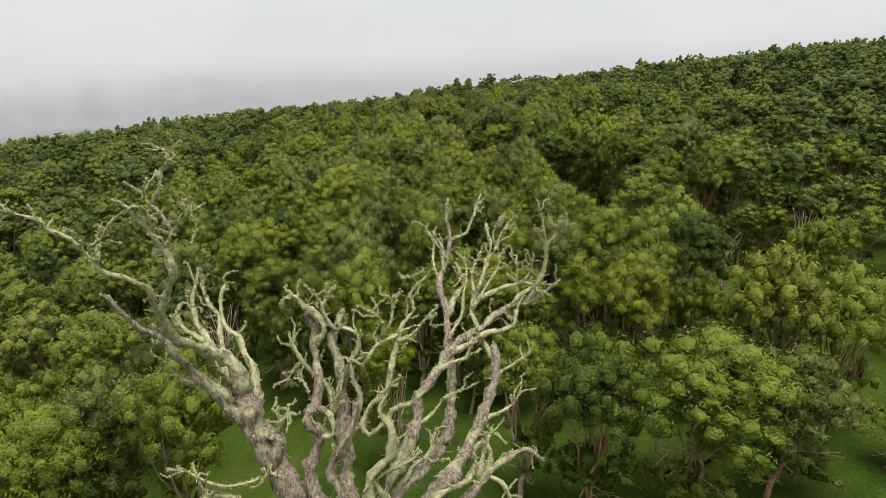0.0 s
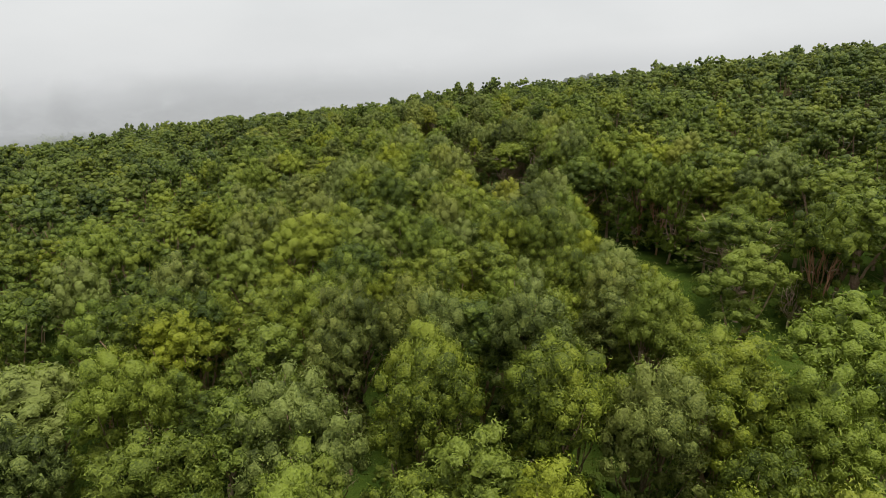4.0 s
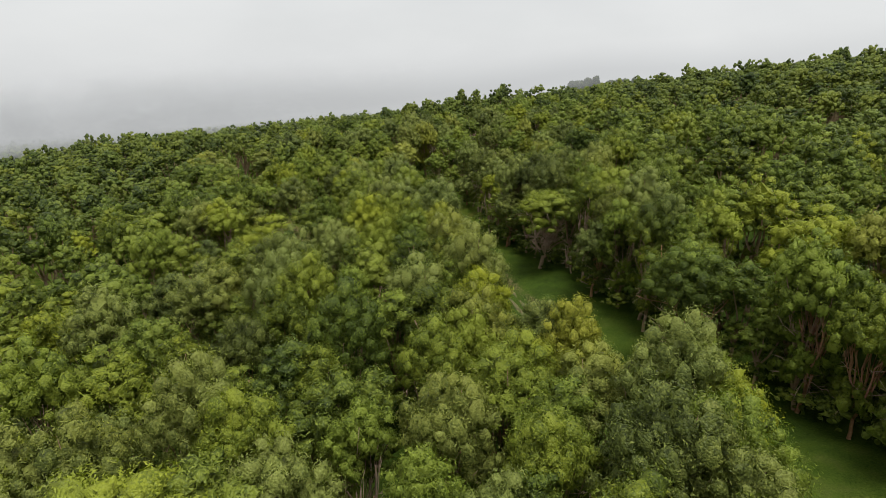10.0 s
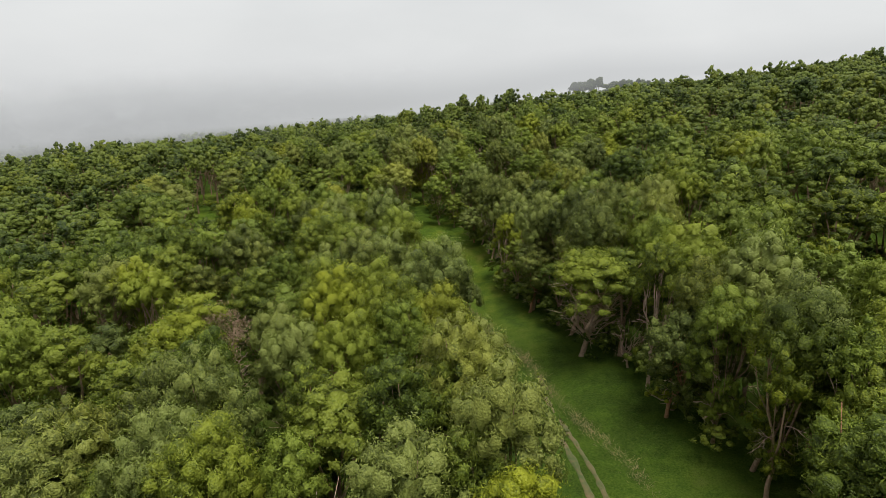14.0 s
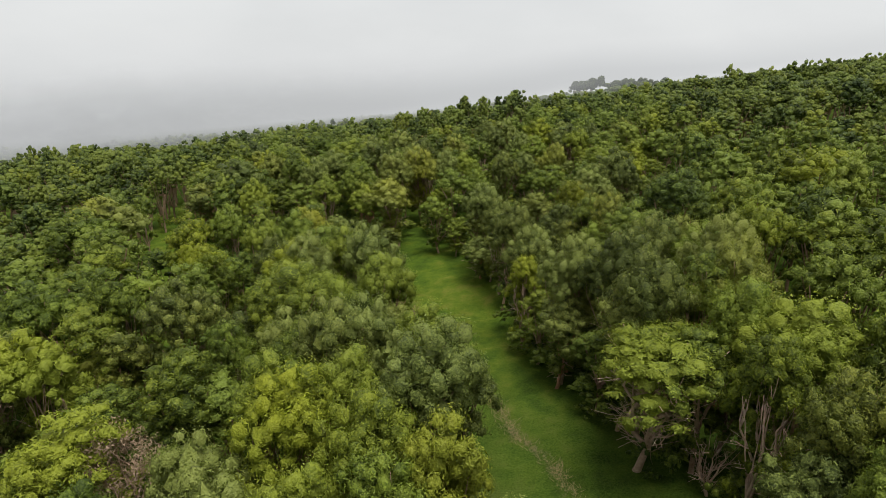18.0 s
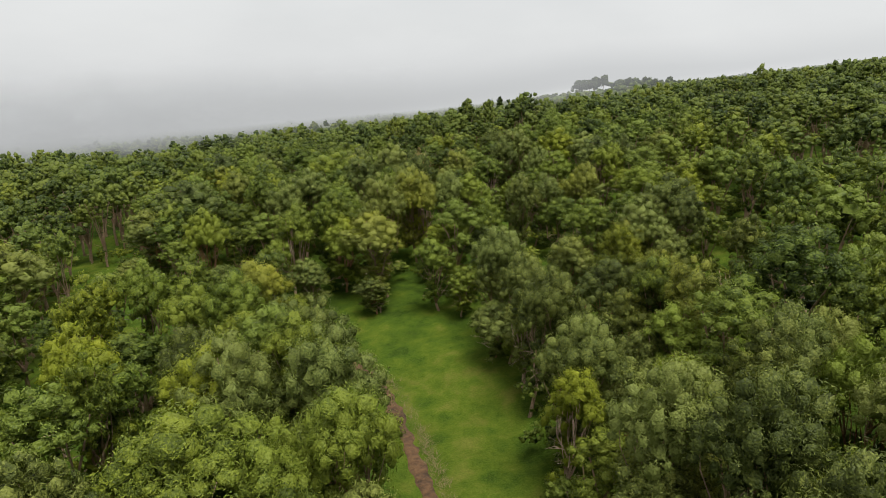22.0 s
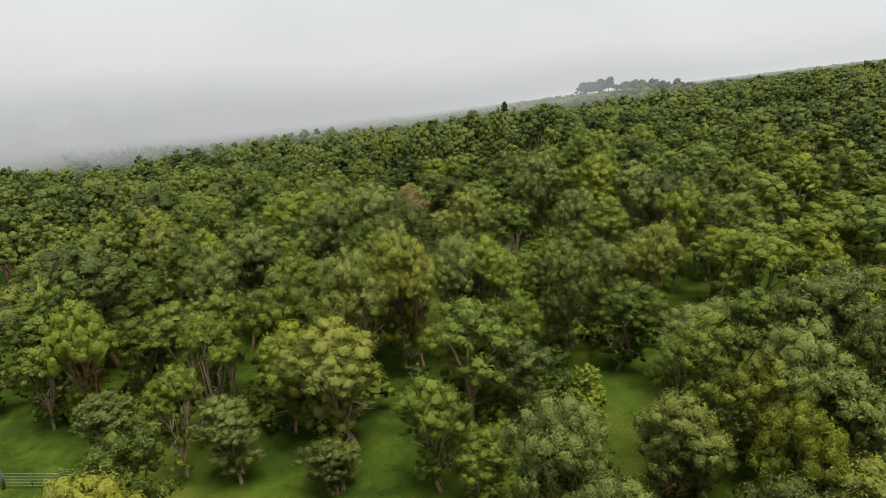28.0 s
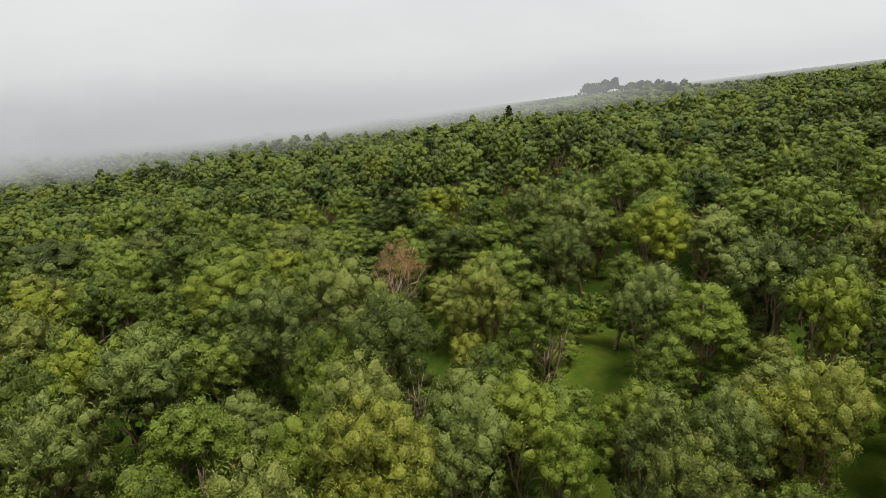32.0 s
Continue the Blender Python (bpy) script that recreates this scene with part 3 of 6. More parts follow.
# ---- koa trees ----
def koa_parts(seed, height, spread, lobes, puffs, per_puff, leaf_len, base=0.50, slim=False, bare=0.0, twigs=8, fine=1, dense=0.62):
    """The wood and leaf meshes of one koa: trunk, limbs, dead lower twigs, crown."""
    rng = np.random.default_rng(seed)
    fork = height * rng.uniform(0.10, 0.24)
    lean = rng.standard_normal(2) * 0.25
    top = np.array([lean[0], lean[1], fork])
    trunk = tube(wander(rng, (0, 0, -0.3), top, 5, 0.06), np.linspace(0.17, 0.125, 5) * height / 9, 7)
    crown, cs = crown_of(rng, spread, height, height * base, lobes, puffs, per_puff, leaf_len, slim, bare, lean * 1.5, fine, 0 if twigs > 9 else 8, dense)
    limbs = []
    nl = 4 if not slim else 3
    cs = cs[:lobes]
    groups = np.floor(((np.arctan2(cs[:, 1], cs[:, 0]) / (2 * math.pi)) % 1.0) * nl).astype(int)
    for g in range(nl):
        mine = cs[groups == g]
        if not len(mine):
            continue
        aim = mine.mean(0) * np.array([1, 1, 0.86])
        line = wander(rng, top, aim, 6, 0.26 if twigs < 9 else 0.42)
        pieces = [tube(line, np.linspace(0.10, 0.04, 6) * height / 9, 5)]
        for c in mine:
            for _ in range(2 if twigs < 9 else 1):
                s = line[rng.integers(1, 5)]
                pieces.append(tube(wander(rng, s, c + rng.standard_normal(3) * (0.3 if twigs < 9 else 0.7), 4, 0.18 if twigs < 9 else 0.3), np.linspace(0.05, 0.016, 4) * height / 9, 3))
        limbs.append(join(pieces))
    dead = []
    for i in range(twigs):
        a = i * 2.4 + rng.uniform(-0.5, 0.5)
        z = rng.uniform(0.14, 0.52 if twigs < 9 else 0.60) * height
        out = np.array([math.cos(a), math.sin(a), 0])
        s = np.array([lean[0], lean[1], z]) * min(1.0, z / fork) + out * max(0.0, z - fork) * 0.16
        s[2] = z
        e = s + (out + np.array([0, 0, rng.uniform(-0.25, 0.5) if twigs < 9 else rng.uniform(0.3, 1.3)])) * (rng.uniform(0.5, 1.2) if twigs < 9 else rng.uniform(0.6, 1.35)) * spread * 0.55
        line = wander(rng, s, e, 6, 0.13)
        twig = [tube(line, np.linspace(0.036, 0.011, 6), 4)]
        for q in range(4):
            m = line[rng.integers(1, 5)]
            twig.append(tube(wander(rng, m, m + (e - s) * rng.uniform(0.25, 0.55) + rng.standard_normal(3) * 0.38, 3, 0.06), (0.018, 0.013, 0.008), 3))
        dead.append(join(twig))
    return trunk, limbs, dead, crown


COARSE = {}


def koa_tree(seed, leaf, bark, height=9.0, spread=2.6, lobes=9, puffs=10, count=118, length=0.185, **more):
    """One koa at the origin, as an Empty with its parts."""
    trunk, limbs, dead, crown = koa_parts(seed, height, spread, lobes, puffs, count, length, **more)
    ob = new("koa_tree")
    part("trunk", clean_quads("trunk", *trunk, bark), ob)
    for limb in limbs:
        part("limb", clean_quads("limb", *limb, bark), ob)
    for twig in dead:
        part("dead_branch", clean_quads("dead_branch", *twig, BARK_PALE), ob, "bare grey dead side branch")
    if crown is not None:
        part("crown", mesh_of("crown", crown[0], crown[1], leaf, False, crown[2]), ob)
        # the same crown with larger leaves, for trees well off the flight line
        plain = koa_parts(seed, height, spread, lobes, puffs, count * 2 // 5, length * 1.5, fine=0, **more)[3]
        COARSE[ob.name] = mesh_of("crown_plain", plain[0], plain[1], leaf, False, plain[2])
    return ob


ROUND_A = koa_tree(11, LEAF, BARK, 10.6, 2.7, 10)
ROUND_B = koa_tree(12, LEAF, BARK_RED, 10.4, 2.9, 11)
ROUND_C = koa_tree(13, LEAF_GREY, BARK, 10.4, 2.6, 9)
ROUND_D = koa_tree(14, LEAF_GREY, BARK_RED, 8.4, 2.3, 10, base=0.48)
TALL_A = koa_tree(15, LEAF, BARK, 10.8, 2.0, 10, slim=True, base=0.45)
TALL_B = koa_tree(16, LEAF_GREY, BARK_PALE, 9.5, 1.8, 9, slim=True, base=0.34)
YELLOW = koa_tree(17, LEAF_YELLOW, BARK, 9.8, 2.2, 9)
THIN = koa_tree(18, LEAF, BARK_PALE, 10.0, 2.2, 11, bare=0.25)
BARE = koa_tree(19, LEAF_DRY, BARK_PALE, 9.6, 2.0, 12, 4, 16, bare=1.0, twigs=30)
SMALL = koa_tree(20, LEAF, BARK, 4.0, 1.3, 6, 9, 24, 0.13, base=0.3)
HALF = koa_tree(21, LEAF, BARK_PALE, 10.0, 2.5, 12, bare=0.34, twigs=44)
RUDDY = koa_tree(22, LEAF, BARK_RED, 10.0, 2.6, 12, twigs=26)
WITHERED = koa_tree(23, LEAF_DRY, BARK_PALE, 9.6, 1.9, 10, 9, 46, 0.15, bare=0.1, twigs=28, dense=0.0)
KINDS = {"r": (RUDDY, "broad green koa tree with reddish limbs and dead lower branches", 10.0), "w": (WITHERED, "dying koa tree with withered brown leaves", 9.6),
         "h": (HALF, "half-dead koa tree with pale bare branches below its leaves", 10.0), "a": (ROUND_A, "leafy green koa tree with a rounded crown", 10.6), "b": (ROUND_B, "spreading green koa tree with a reddish trunk", 10.4),
         "c": (ROUND_C, "silvery grey-green koa tree with a rounded crown", 10.4), "d": (ROUND_D, "dull grey-green koa tree with a clumpy crown", 8.4),
         "t": (TALL_A, "tall slender green koa tree", 10.8), "u": (TALL_B, "slender pale-barked koa tree with leaves low on it", 9.5),
         "y": (YELLOW, "koa tree with yellowing leaves", 9.8), "n": (THIN, "thinly leaved koa tree showing its pale limbs", 10.0),
         "x": (BARE, "nearly leafless dying koa tree with pale twigs", 9.6), "s": (SMALL, "small young koa tree on the grass", 4.0)}
used = set()


def plant(kind, x, y, height, wide=1.0, turn=0.0):
    ob, label, tall = KINDS[kind]
    s = height / tall
    m = Matrix.Translation((x, y, gz(x, y) - 0.05)) @ Matrix.Rotation(turn, 4, "Z") @ Matrix.Diagonal((s * wide, s * wide, s, 1))
    if kind in used:
        coarse = COARSE.get(ob.name)
        ob = copy_thing(ob, m)
        if coarse and abs(x) > 17:
            for child in ob.children:
                if child.name.startswith("crown"):
                    child.data = coarse
    else:
        ob.matrix_basis = m
        used.add(kind)
    tagged(ob, label, "tree", "koa trees of the grove")
    return ob


# ---- the trees near the flight, one by one: kind, x, y, height, crown radius ----
GROVE_A = (  # 20 to 34 m along
    ("a", -16.9, 20.9, 10.6, 1.8), ("a", -11.0, 22.4, 10.6, 1.7), ("b", 6.5, 23.3, 10.4, 1.7), ("a", 11.1, 23.7, 10.6, 2.8),
    ("c", -15.9, 23.9, 10.4, 1.9), ("d", 15.6, 24.4, 8.4, 1.8), ("n", 3.9, 25.3, 10.0, 1.5), ("a", -21.5, 26.3, 10.6, 1.4),
    ("s", 21.8, 25.5, 4.0, 1.1), ("b", 20.1, 27.8, 10.4, 1.1), ("n", -2.4, 28.0, 10.0, 1.5), ("c", 18.2, 28.3, 10.4, 2.1),
    ("c", -16.6, 30.5, 10.4, 1.4), ("a", -20.4, 30.9, 10.6, 2.3), ("y", 11.2, 32.5, 9.8, 1.3), ("t", 7.7, 32.9, 10.4, 1.1),
    ("t", 1.8, 33.5, 10.4, 1.1), ("a", -4.8, 33.5, 10.6, 1.6), ("n", 12.5, 33.8, 10.0, 1.2), ("b", 15.5, 34.2, 8.0, 1.2),
)
GROVE_B = (  # 35 to 42 m along
    ("a", -8.8, 35.2, 10.6, 1.7), ("n", 10.2, 35.7, 10.0, 1.4), ("t", 3.4, 35.9, 10.4, 1.6), ("c", -27.1, 36.0, 10.4, 2.2),
    ("a", 24.7, 36.3, 10.6, 2.1), ("n", -1.5, 36.9, 10.0, 1.8), ("x", -15.0, 38.0, 9.6, 1.5), ("d", -18.0, 38.4, 8.4, 1.0),
    ("b", 13.8, 38.7, 10.4, 2.1), ("n", 16.7, 38.9, 10.0, 2.0), ("c", 6.8, 39.0, 10.4, 1.9), ("y", -11.7, 39.1, 9.8, 2.3),
    ("d", -20.3, 39.1, 8.4, 1.1), ("a", 11.1, 40.1, 10.6, 2.3), ("c", -5.2, 40.8, 10.4, 2.0), ("c", -17.9, 41.1, 10.4, 1.8),
    ("a", 4.6, 41.3, 10.6, 2.1), ("a", -28.0, 41.3, 10.6, 2.3), ("a", -1.4, 41.8, 10.6, 1.7), ("a", 17.2, 42.6, 10.6, 2.3),
)
GROVE_C = (  # 43 to 50 m along
    ("x", 20.5, 43.5, 9.6, 1.8), ("a", 12.3, 44.0, 9.1, 1.8), ("a", -14.9, 44.2, 10.6, 1.7), ("a", -0.3, 45.2, 10.6, 1.7),
    ("a", 5.1, 45.2, 9.3, 2.0), ("a", -23.0, 46.1, 10.6, 1.6), ("t", 19.2, 46.1, 8.8, 1.8), ("y", 14.1, 46.3, 7.5, 1.1),
    ("x", 28.9, 46.5, 9.6, 1.2), ("c", -19.7, 46.7, 10.4, 2.6), ("y", 10.6, 47.7, 9.8, 1.3), ("n", -12.2, 48.0, 7.5, 2.0),
    ("c", 3.9, 48.3, 10.4, 1.4), ("c", -1.4, 48.6, 10.4, 1.3), ("y", 13.1, 48.8, 7.9, 1.6), ("a", -15.3, 49.0, 7.2, 1.4),
    ("c", -5.5, 49.3, 10.4, 1.2), ("d", 15.8, 49.4, 5.0, 1.8), ("n", 6.0, 49.9, 10.0, 0.9), ("u", 8.5, 50.7, 9.5, 1.4),
)
GROVE_D = (  # 50 to 58 m along
    ("n", 11.4, 50.9, 10.0, 1.4), ("c", -2.9, 50.9, 10.4, 1.4), ("c", -5.0, 52.1, 10.4, 1.7), ("y", -0.1, 52.1, 9.8, 2.1),
    ("a", -28.2, 53.0, 10.6, 1.7), ("b", 12.7, 53.2, 8.6, 2.0), ("c", 9.8, 53.3, 10.4, 1.6), ("n", 3.6, 53.8, 10.0, 1.6),
    ("b", -8.1, 54.8, 10.4, 1.4), ("b", -22.7, 55.1, 10.4, 1.6), ("t", -0.0, 55.4, 10.4, 1.0), ("a", 7.0, 56.4, 10.6, 1.7),
    ("b", -15.4, 56.6, 10.4, 1.4), ("c", 4.6, 57.2, 10.4, 1.6), ("n", -8.9, 57.3, 10.0, 2.2), ("n", -15.8, 57.4, 10.0, 1.5),
    ("t", -3.2, 57.5, 10.4, 1.6), ("s", -18.8, 58.1, 2.0, 0.9), ("a", -6.0, 58.3, 10.6, 1.7), ("s", -21.6, 58.3, 2.1, 1.0),
)
GROVE_E = (  # 59 to 68 m along
    ("a", 13.1, 59.0, 7.5, 1.5), ("b", 25.9, 59.1, 10.4, 1.5), ("c", 10.5, 59.7, 8.6, 1.9), ("x", 24.0, 60.7, 5.5, 1.3),
    ("d", 15.3, 60.8, 6.0, 1.8), ("c", -20.9, 61.3, 10.4, 2.0), ("c", -26.0, 61.8, 10.4, 1.7), ("h", 22.4, 62.5, 10.3, 2.6),
    ("a", 6.8, 63.0, 10.6, 1.9), ("a", 4.6, 63.8, 10.6, 1.9), ("a", -2.0, 63.9, 10.6, 1.9), ("a", 11.3, 65.1, 7.4, 0.9),
    ("a", -11.5, 65.0, 10.6, 2.9), ("a", 9.3, 65.3, 9.6, 1.3), ("n", -5.4, 65.3, 10.0, 1.1), ("a", 22.5, 66.3, 10.6, 2.7),
    ("c", 8.4, 66.6, 10.4, 1.2), ("t", 2.8, 67.6, 10.4, 1.4), ("c", 1.5, 67.6, 10.4, 1.0), ("c", 5.9, 68.0, 10.4, 2.2),
)
GROVE_F = (  # 68 to 74 m along
    ("n", -1.6, 68.5, 10.0, 1.4), ("a", -26.5, 69.1, 10.6, 2.2), ("a", -18.1, 69.3, 10.6, 1.3), ("b", 9.4, 69.3, 10.4, 1.0),
    ("c", -13.2, 69.5, 10.4, 1.4), ("c", -6.7, 69.9, 10.4, 1.8), ("a", 3.4, 70.1, 10.6, 1.1), ("c", -17.1, 70.8, 10.4, 1.5),
    ("c", 28.2, 70.8, 10.4, 2.4), ("d", -11.4, 70.9, 8.4, 1.7), ("a", -31.1, 71.1, 10.6, 2.3), ("c", -1.2, 71.3, 10.4, 1.8),
    ("n", -3.8, 72.2, 10.0, 1.6), ("a", -8.9, 72.5, 10.6, 1.1), ("c", 9.3, 72.7, 10.4, 1.6), ("t", 4.6, 72.7, 10.3, 1.8),
    ("c", -11.2, 73.0, 10.4, 1.9), ("b", 11.2, 73.0, 10.4, 1.4), ("t", 1.5, 74.3, 10.4, 1.9), ("c", 7.1, 74.7, 8.7, 2.0),
)
GROVE_G = (  # 75 to 81 m along
    ("b", 11.3, 75.6, 10.4, 1.5), ("a", 20.8, 75.7, 10.6, 1.6), ("d", -23.5, 76.9, 8.4, 1.7), ("d", -16.9, 77.0, 8.4, 1.7),
    ("a", -20.2, 77.2, 10.6, 1.4), ("c", 8.5, 77.3, 7.3, 1.8), ("a", -0.7, 77.4, 10.6, 1.7), ("a", 4.0, 77.4, 9.6, 1.8),
    ("a", 25.7, 77.7, 10.6, 3.7), ("n", -6.6, 77.8, 10.0, 1.7), ("t", -11.1, 78.0, 10.4, 1.9), ("a", -18.6, 78.3, 10.6, 2.4),
    ("b", 21.6, 78.9, 10.4, 1.9), ("a", -5.3, 79.8, 10.6, 1.8), ("c", 6.4, 79.9, 9.5, 1.5), ("t", -15.2, 80.3, 10.4, 1.7),
    ("b", 0.4, 80.4, 10.3, 1.8), ("c", 4.4, 81.4, 8.8, 2.0), ("c", -12.7, 81.6, 10.4, 1.6), ("b", 20.4, 81.9, 10.4, 2.0),
)
GROVE_H = (  # 82 to 91 m along
    ("a", 20.5, 82.2, 10.6, 2.6), ("d", 8.0, 82.8, 6.6, 1.8), ("c", 2.0, 82.9, 9.1, 1.8), ("t", -2.9, 83.6, 10.4, 2.3),
    ("b", -10.7, 84.7, 10.4, 1.8), ("d", 6.0, 84.8, 6.7, 1.8), ("a", 1.7, 86.1, 9.2, 1.3), ("c", -21.8, 86.1, 10.4, 2.1),
    ("x", -5.8, 86.7, 9.6, 1.4), ("c", 25.8, 86.7, 10.4, 2.1), ("a", -9.3, 87.5, 10.6, 1.2), ("c", -11.9, 88.2, 10.4, 1.5),
    ("n", 0.2, 88.2, 10.0, 1.4), ("c", -2.8, 88.4, 10.4, 2.1), ("a", -28.2, 89.0, 10.6, 2.3), ("n", -6.7, 89.3, 10.0, 1.3),
    ("c", -18.1, 89.6, 10.4, 2.2), ("a", 23.6, 89.6, 10.6, 2.6), ("c", 1.0, 89.8, 10.4, 1.6), ("b", 17.1, 91.1, 10.4, 1.3),
)
GROVE_I = (  # 92 to 99 m along
    ("t", -3.3, 92.3, 10.4, 1.7), ("c", -13.2, 92.6, 10.4, 1.6), ("n", 17.7, 92.7, 10.0, 1.2), ("a", -1.2, 92.9, 10.6, 1.2),
    ("c", -16.6, 93.4, 10.4, 2.0), ("a", 19.7, 93.6, 10.6, 1.2), ("t", -7.4, 93.7, 10.4, 1.5), ("c", -10.8, 93.8, 10.4, 1.8),
    ("c", 0.8, 93.9, 10.1, 1.7), ("a", 14.4, 94.2, 10.6, 1.7), ("t", -35.9, 95.3, 10.4, 2.4), ("c", 15.5, 96.3, 10.4, 1.3),
    ("b", -3.8, 96.7, 9.6, 1.8), ("d", -22.2, 96.8, 8.4, 1.3), ("c", 0.7, 97.3, 9.8, 1.3), ("a", -5.9, 98.6, 10.6, 1.7),
    ("a", 14.5, 98.7, 10.6, 1.8), ("a", -14.0, 99.5, 10.6, 1.3), ("n", -3.1, 99.5, 10.0, 1.4), ("d", 2.8, 99.7, 4.7, 1.8),
)
GROVE_J = (  # 100 to 106 m along
    ("c", -10.1, 100.1, 10.4, 1.8), ("a", 23.4, 100.2, 10.6, 1.8), ("y", -0.7, 100.7, 9.8, 1.1), ("d", 21.0, 100.7, 8.4, 1.7),
    ("c", 17.1, 100.8, 10.4, 1.1), ("d", 12.0, 101.4, 8.4, 1.9), ("a", -26.5, 101.4, 10.6, 2.0), ("y", -18.2, 101.5, 9.8, 1.2),
    ("c", 13.3, 102.0, 10.4, 1.9), ("a", -4.3, 102.4, 10.6, 1.0), ("c", -10.7, 103.5, 10.4, 1.5), ("a", -7.6, 104.2, 10.6, 2.1),
    ("n", -19.5, 104.2, 10.0, 1.5), ("t", -16.0, 104.8, 10.4, 2.6), ("n", 12.7, 104.8, 10.0, 1.4), ("c", -1.0, 105.9, 10.4, 2.2),
    ("a", 18.6, 105.9, 10.6, 1.8), ("a", -5.1, 106.3, 10.6, 1.8), ("d", -23.7, 106.3, 8.4, 1.2), ("a", -8.2, 106.9, 10.0, 1.8),
)
GROVE_K = (  # 107 to 114 m along
    ("a", 14.8, 107.3, 10.6, 2.4), ("x", 12.2, 107.4, 5.0, 1.5), ("h", 9.4, 109.8, 10.6, 2.0), ("t", -2.2, 108.6, 8.6, 1.8),
    ("h", 10.8, 111.6, 9.6, 1.7), ("a", -32.9, 109.4, 10.6, 2.1), ("c", -0.4, 109.8, 7.9, 1.5), ("a", 14.0, 110.6, 10.6, 1.1),
    ("c", -6.6, 111.6, 10.4, 1.1), ("c", -4.1, 112.1, 10.4, 1.2), ("c", -26.9, 112.5, 10.4, 2.0), ("a", -8.5, 113.0, 10.6, 2.1),
    ("c", 10.6, 113.0, 10.4, 1.5), ("a", -23.3, 113.2, 10.6, 2.2), ("c", 9.4, 113.4, 10.4, 1.6), ("a", -2.2, 113.6, 9.0, 1.2),
    ("n", -13.2, 113.8, 10.0, 1.5), ("t", 13.4, 114.5, 10.4, 1.5), ("d", 15.7, 114.7, 8.4, 1.4), ("c", 16.9, 114.8, 10.4, 1.3),
)
GROVE_L = (  # 115 to 121 m along
    ("a", 24.3, 115.0, 10.6, 2.7), ("a", -6.5, 115.8, 10.6, 1.5), ("c", -10.7, 116.0, 9.7, 1.8), ("c", 9.5, 117.1, 10.4, 1.4),
    ("d", -20.7, 117.7, 8.4, 1.8), ("d", -3.5, 118.0, 8.4, 1.5), ("c", 15.8, 118.0, 10.4, 1.7), ("c", -18.0, 118.2, 10.4, 1.5),
    ("d", -14.4, 118.4, 8.4, 1.5), ("a", -6.8, 118.6, 9.2, 1.8), ("x", -25.5, 118.7, 5.9, 2.5), ("a", -30.6, 118.8, 10.6, 2.1),
    ("d", 4.5, 119.1, 6.7, 2.1), ("a", -11.2, 119.4, 10.6, 2.8), ("c", 7.3, 119.6, 10.4, 1.7), ("c", -17.3, 120.1, 10.4, 1.6),
    ("a", 19.9, 121.0, 10.6, 2.0), ("a", -4.9, 121.1, 10.6, 1.8), ("a", -23.2, 121.1, 10.6, 1.3), ("b", -8.0, 121.3, 9.9, 1.8),
)
GROVE_M = (  # 121 to 128 m along
    ("d", 8.0, 121.4, 8.4, 2.0), ("b", 17.0, 122.4, 10.4, 1.5), ("a", -28.8, 122.5, 10.6, 2.4), ("b", -4.8, 123.1, 10.1, 1.0),
    ("c", 14.1, 123.2, 8.9, 1.1), ("t", -22.8, 123.4, 10.4, 2.1), ("n", 9.6, 124.5, 8.6, 1.2), ("c", -9.7, 125.1, 10.4, 1.4),
    ("c", -6.0, 125.2, 10.4, 1.6), ("a", -12.0, 125.3, 10.6, 1.5), ("n", 3.7, 125.3, 8.6, 1.3), ("c", 14.3, 125.7, 8.9, 1.5),
    ("t", -17.9, 125.9, 10.4, 1.4), ("c", 16.3, 126.0, 8.9, 1.0), ("d", 12.6, 126.3, 7.2, 1.8), ("c", 5.7, 127.0, 8.9, 1.5),
    ("d", 9.1, 127.6, 7.2, 1.5), ("c", 5.7, 128.1, 8.3, 1.9), ("t", -17.1, 128.2, 10.4, 1.7), ("c", -15.1, 128.9, 10.4, 1.8),
)
GROVE_N = (  # 129 to 136 m along
    ("d", -9.6, 129.4, 8.4, 1.5), ("a", -8.2, 129.6, 10.6, 1.6), ("a", -20.3, 129.6, 10.6, 1.5), ("t", -12.5, 129.7, 10.4, 1.7),
    ("t", 11.4, 129.9, 8.9, 1.7), ("d", 10.1, 131.2, 7.2, 1.3), ("t", -29.4, 131.7, 10.4, 2.2), ("c", 13.9, 132.7, 8.9, 0.9),
    ("c", -8.1, 133.0, 10.2, 1.5), ("x", -24.8, 133.0, 4.6, 1.8), ("c", 4.6, 133.5, 8.9, 1.4), ("c", 6.8, 133.4, 7.1, 1.1),
    ("d", 10.0, 135.0, 7.2, 1.2), ("a", 13.2, 135.6, 9.1, 1.7), ("c", -10.0, 135.6, 8.3, 1.5), ("c", 12.0, 136.0, 8.9, 1.2),
    ("a", -17.4, 136.1, 10.6, 1.7), ("a", -14.0, 136.6, 10.6, 1.8), ("u", 3.0, 136.6, 6.8, 1.4), ("d", 17.5, 136.9, 7.2, 1.2),
)
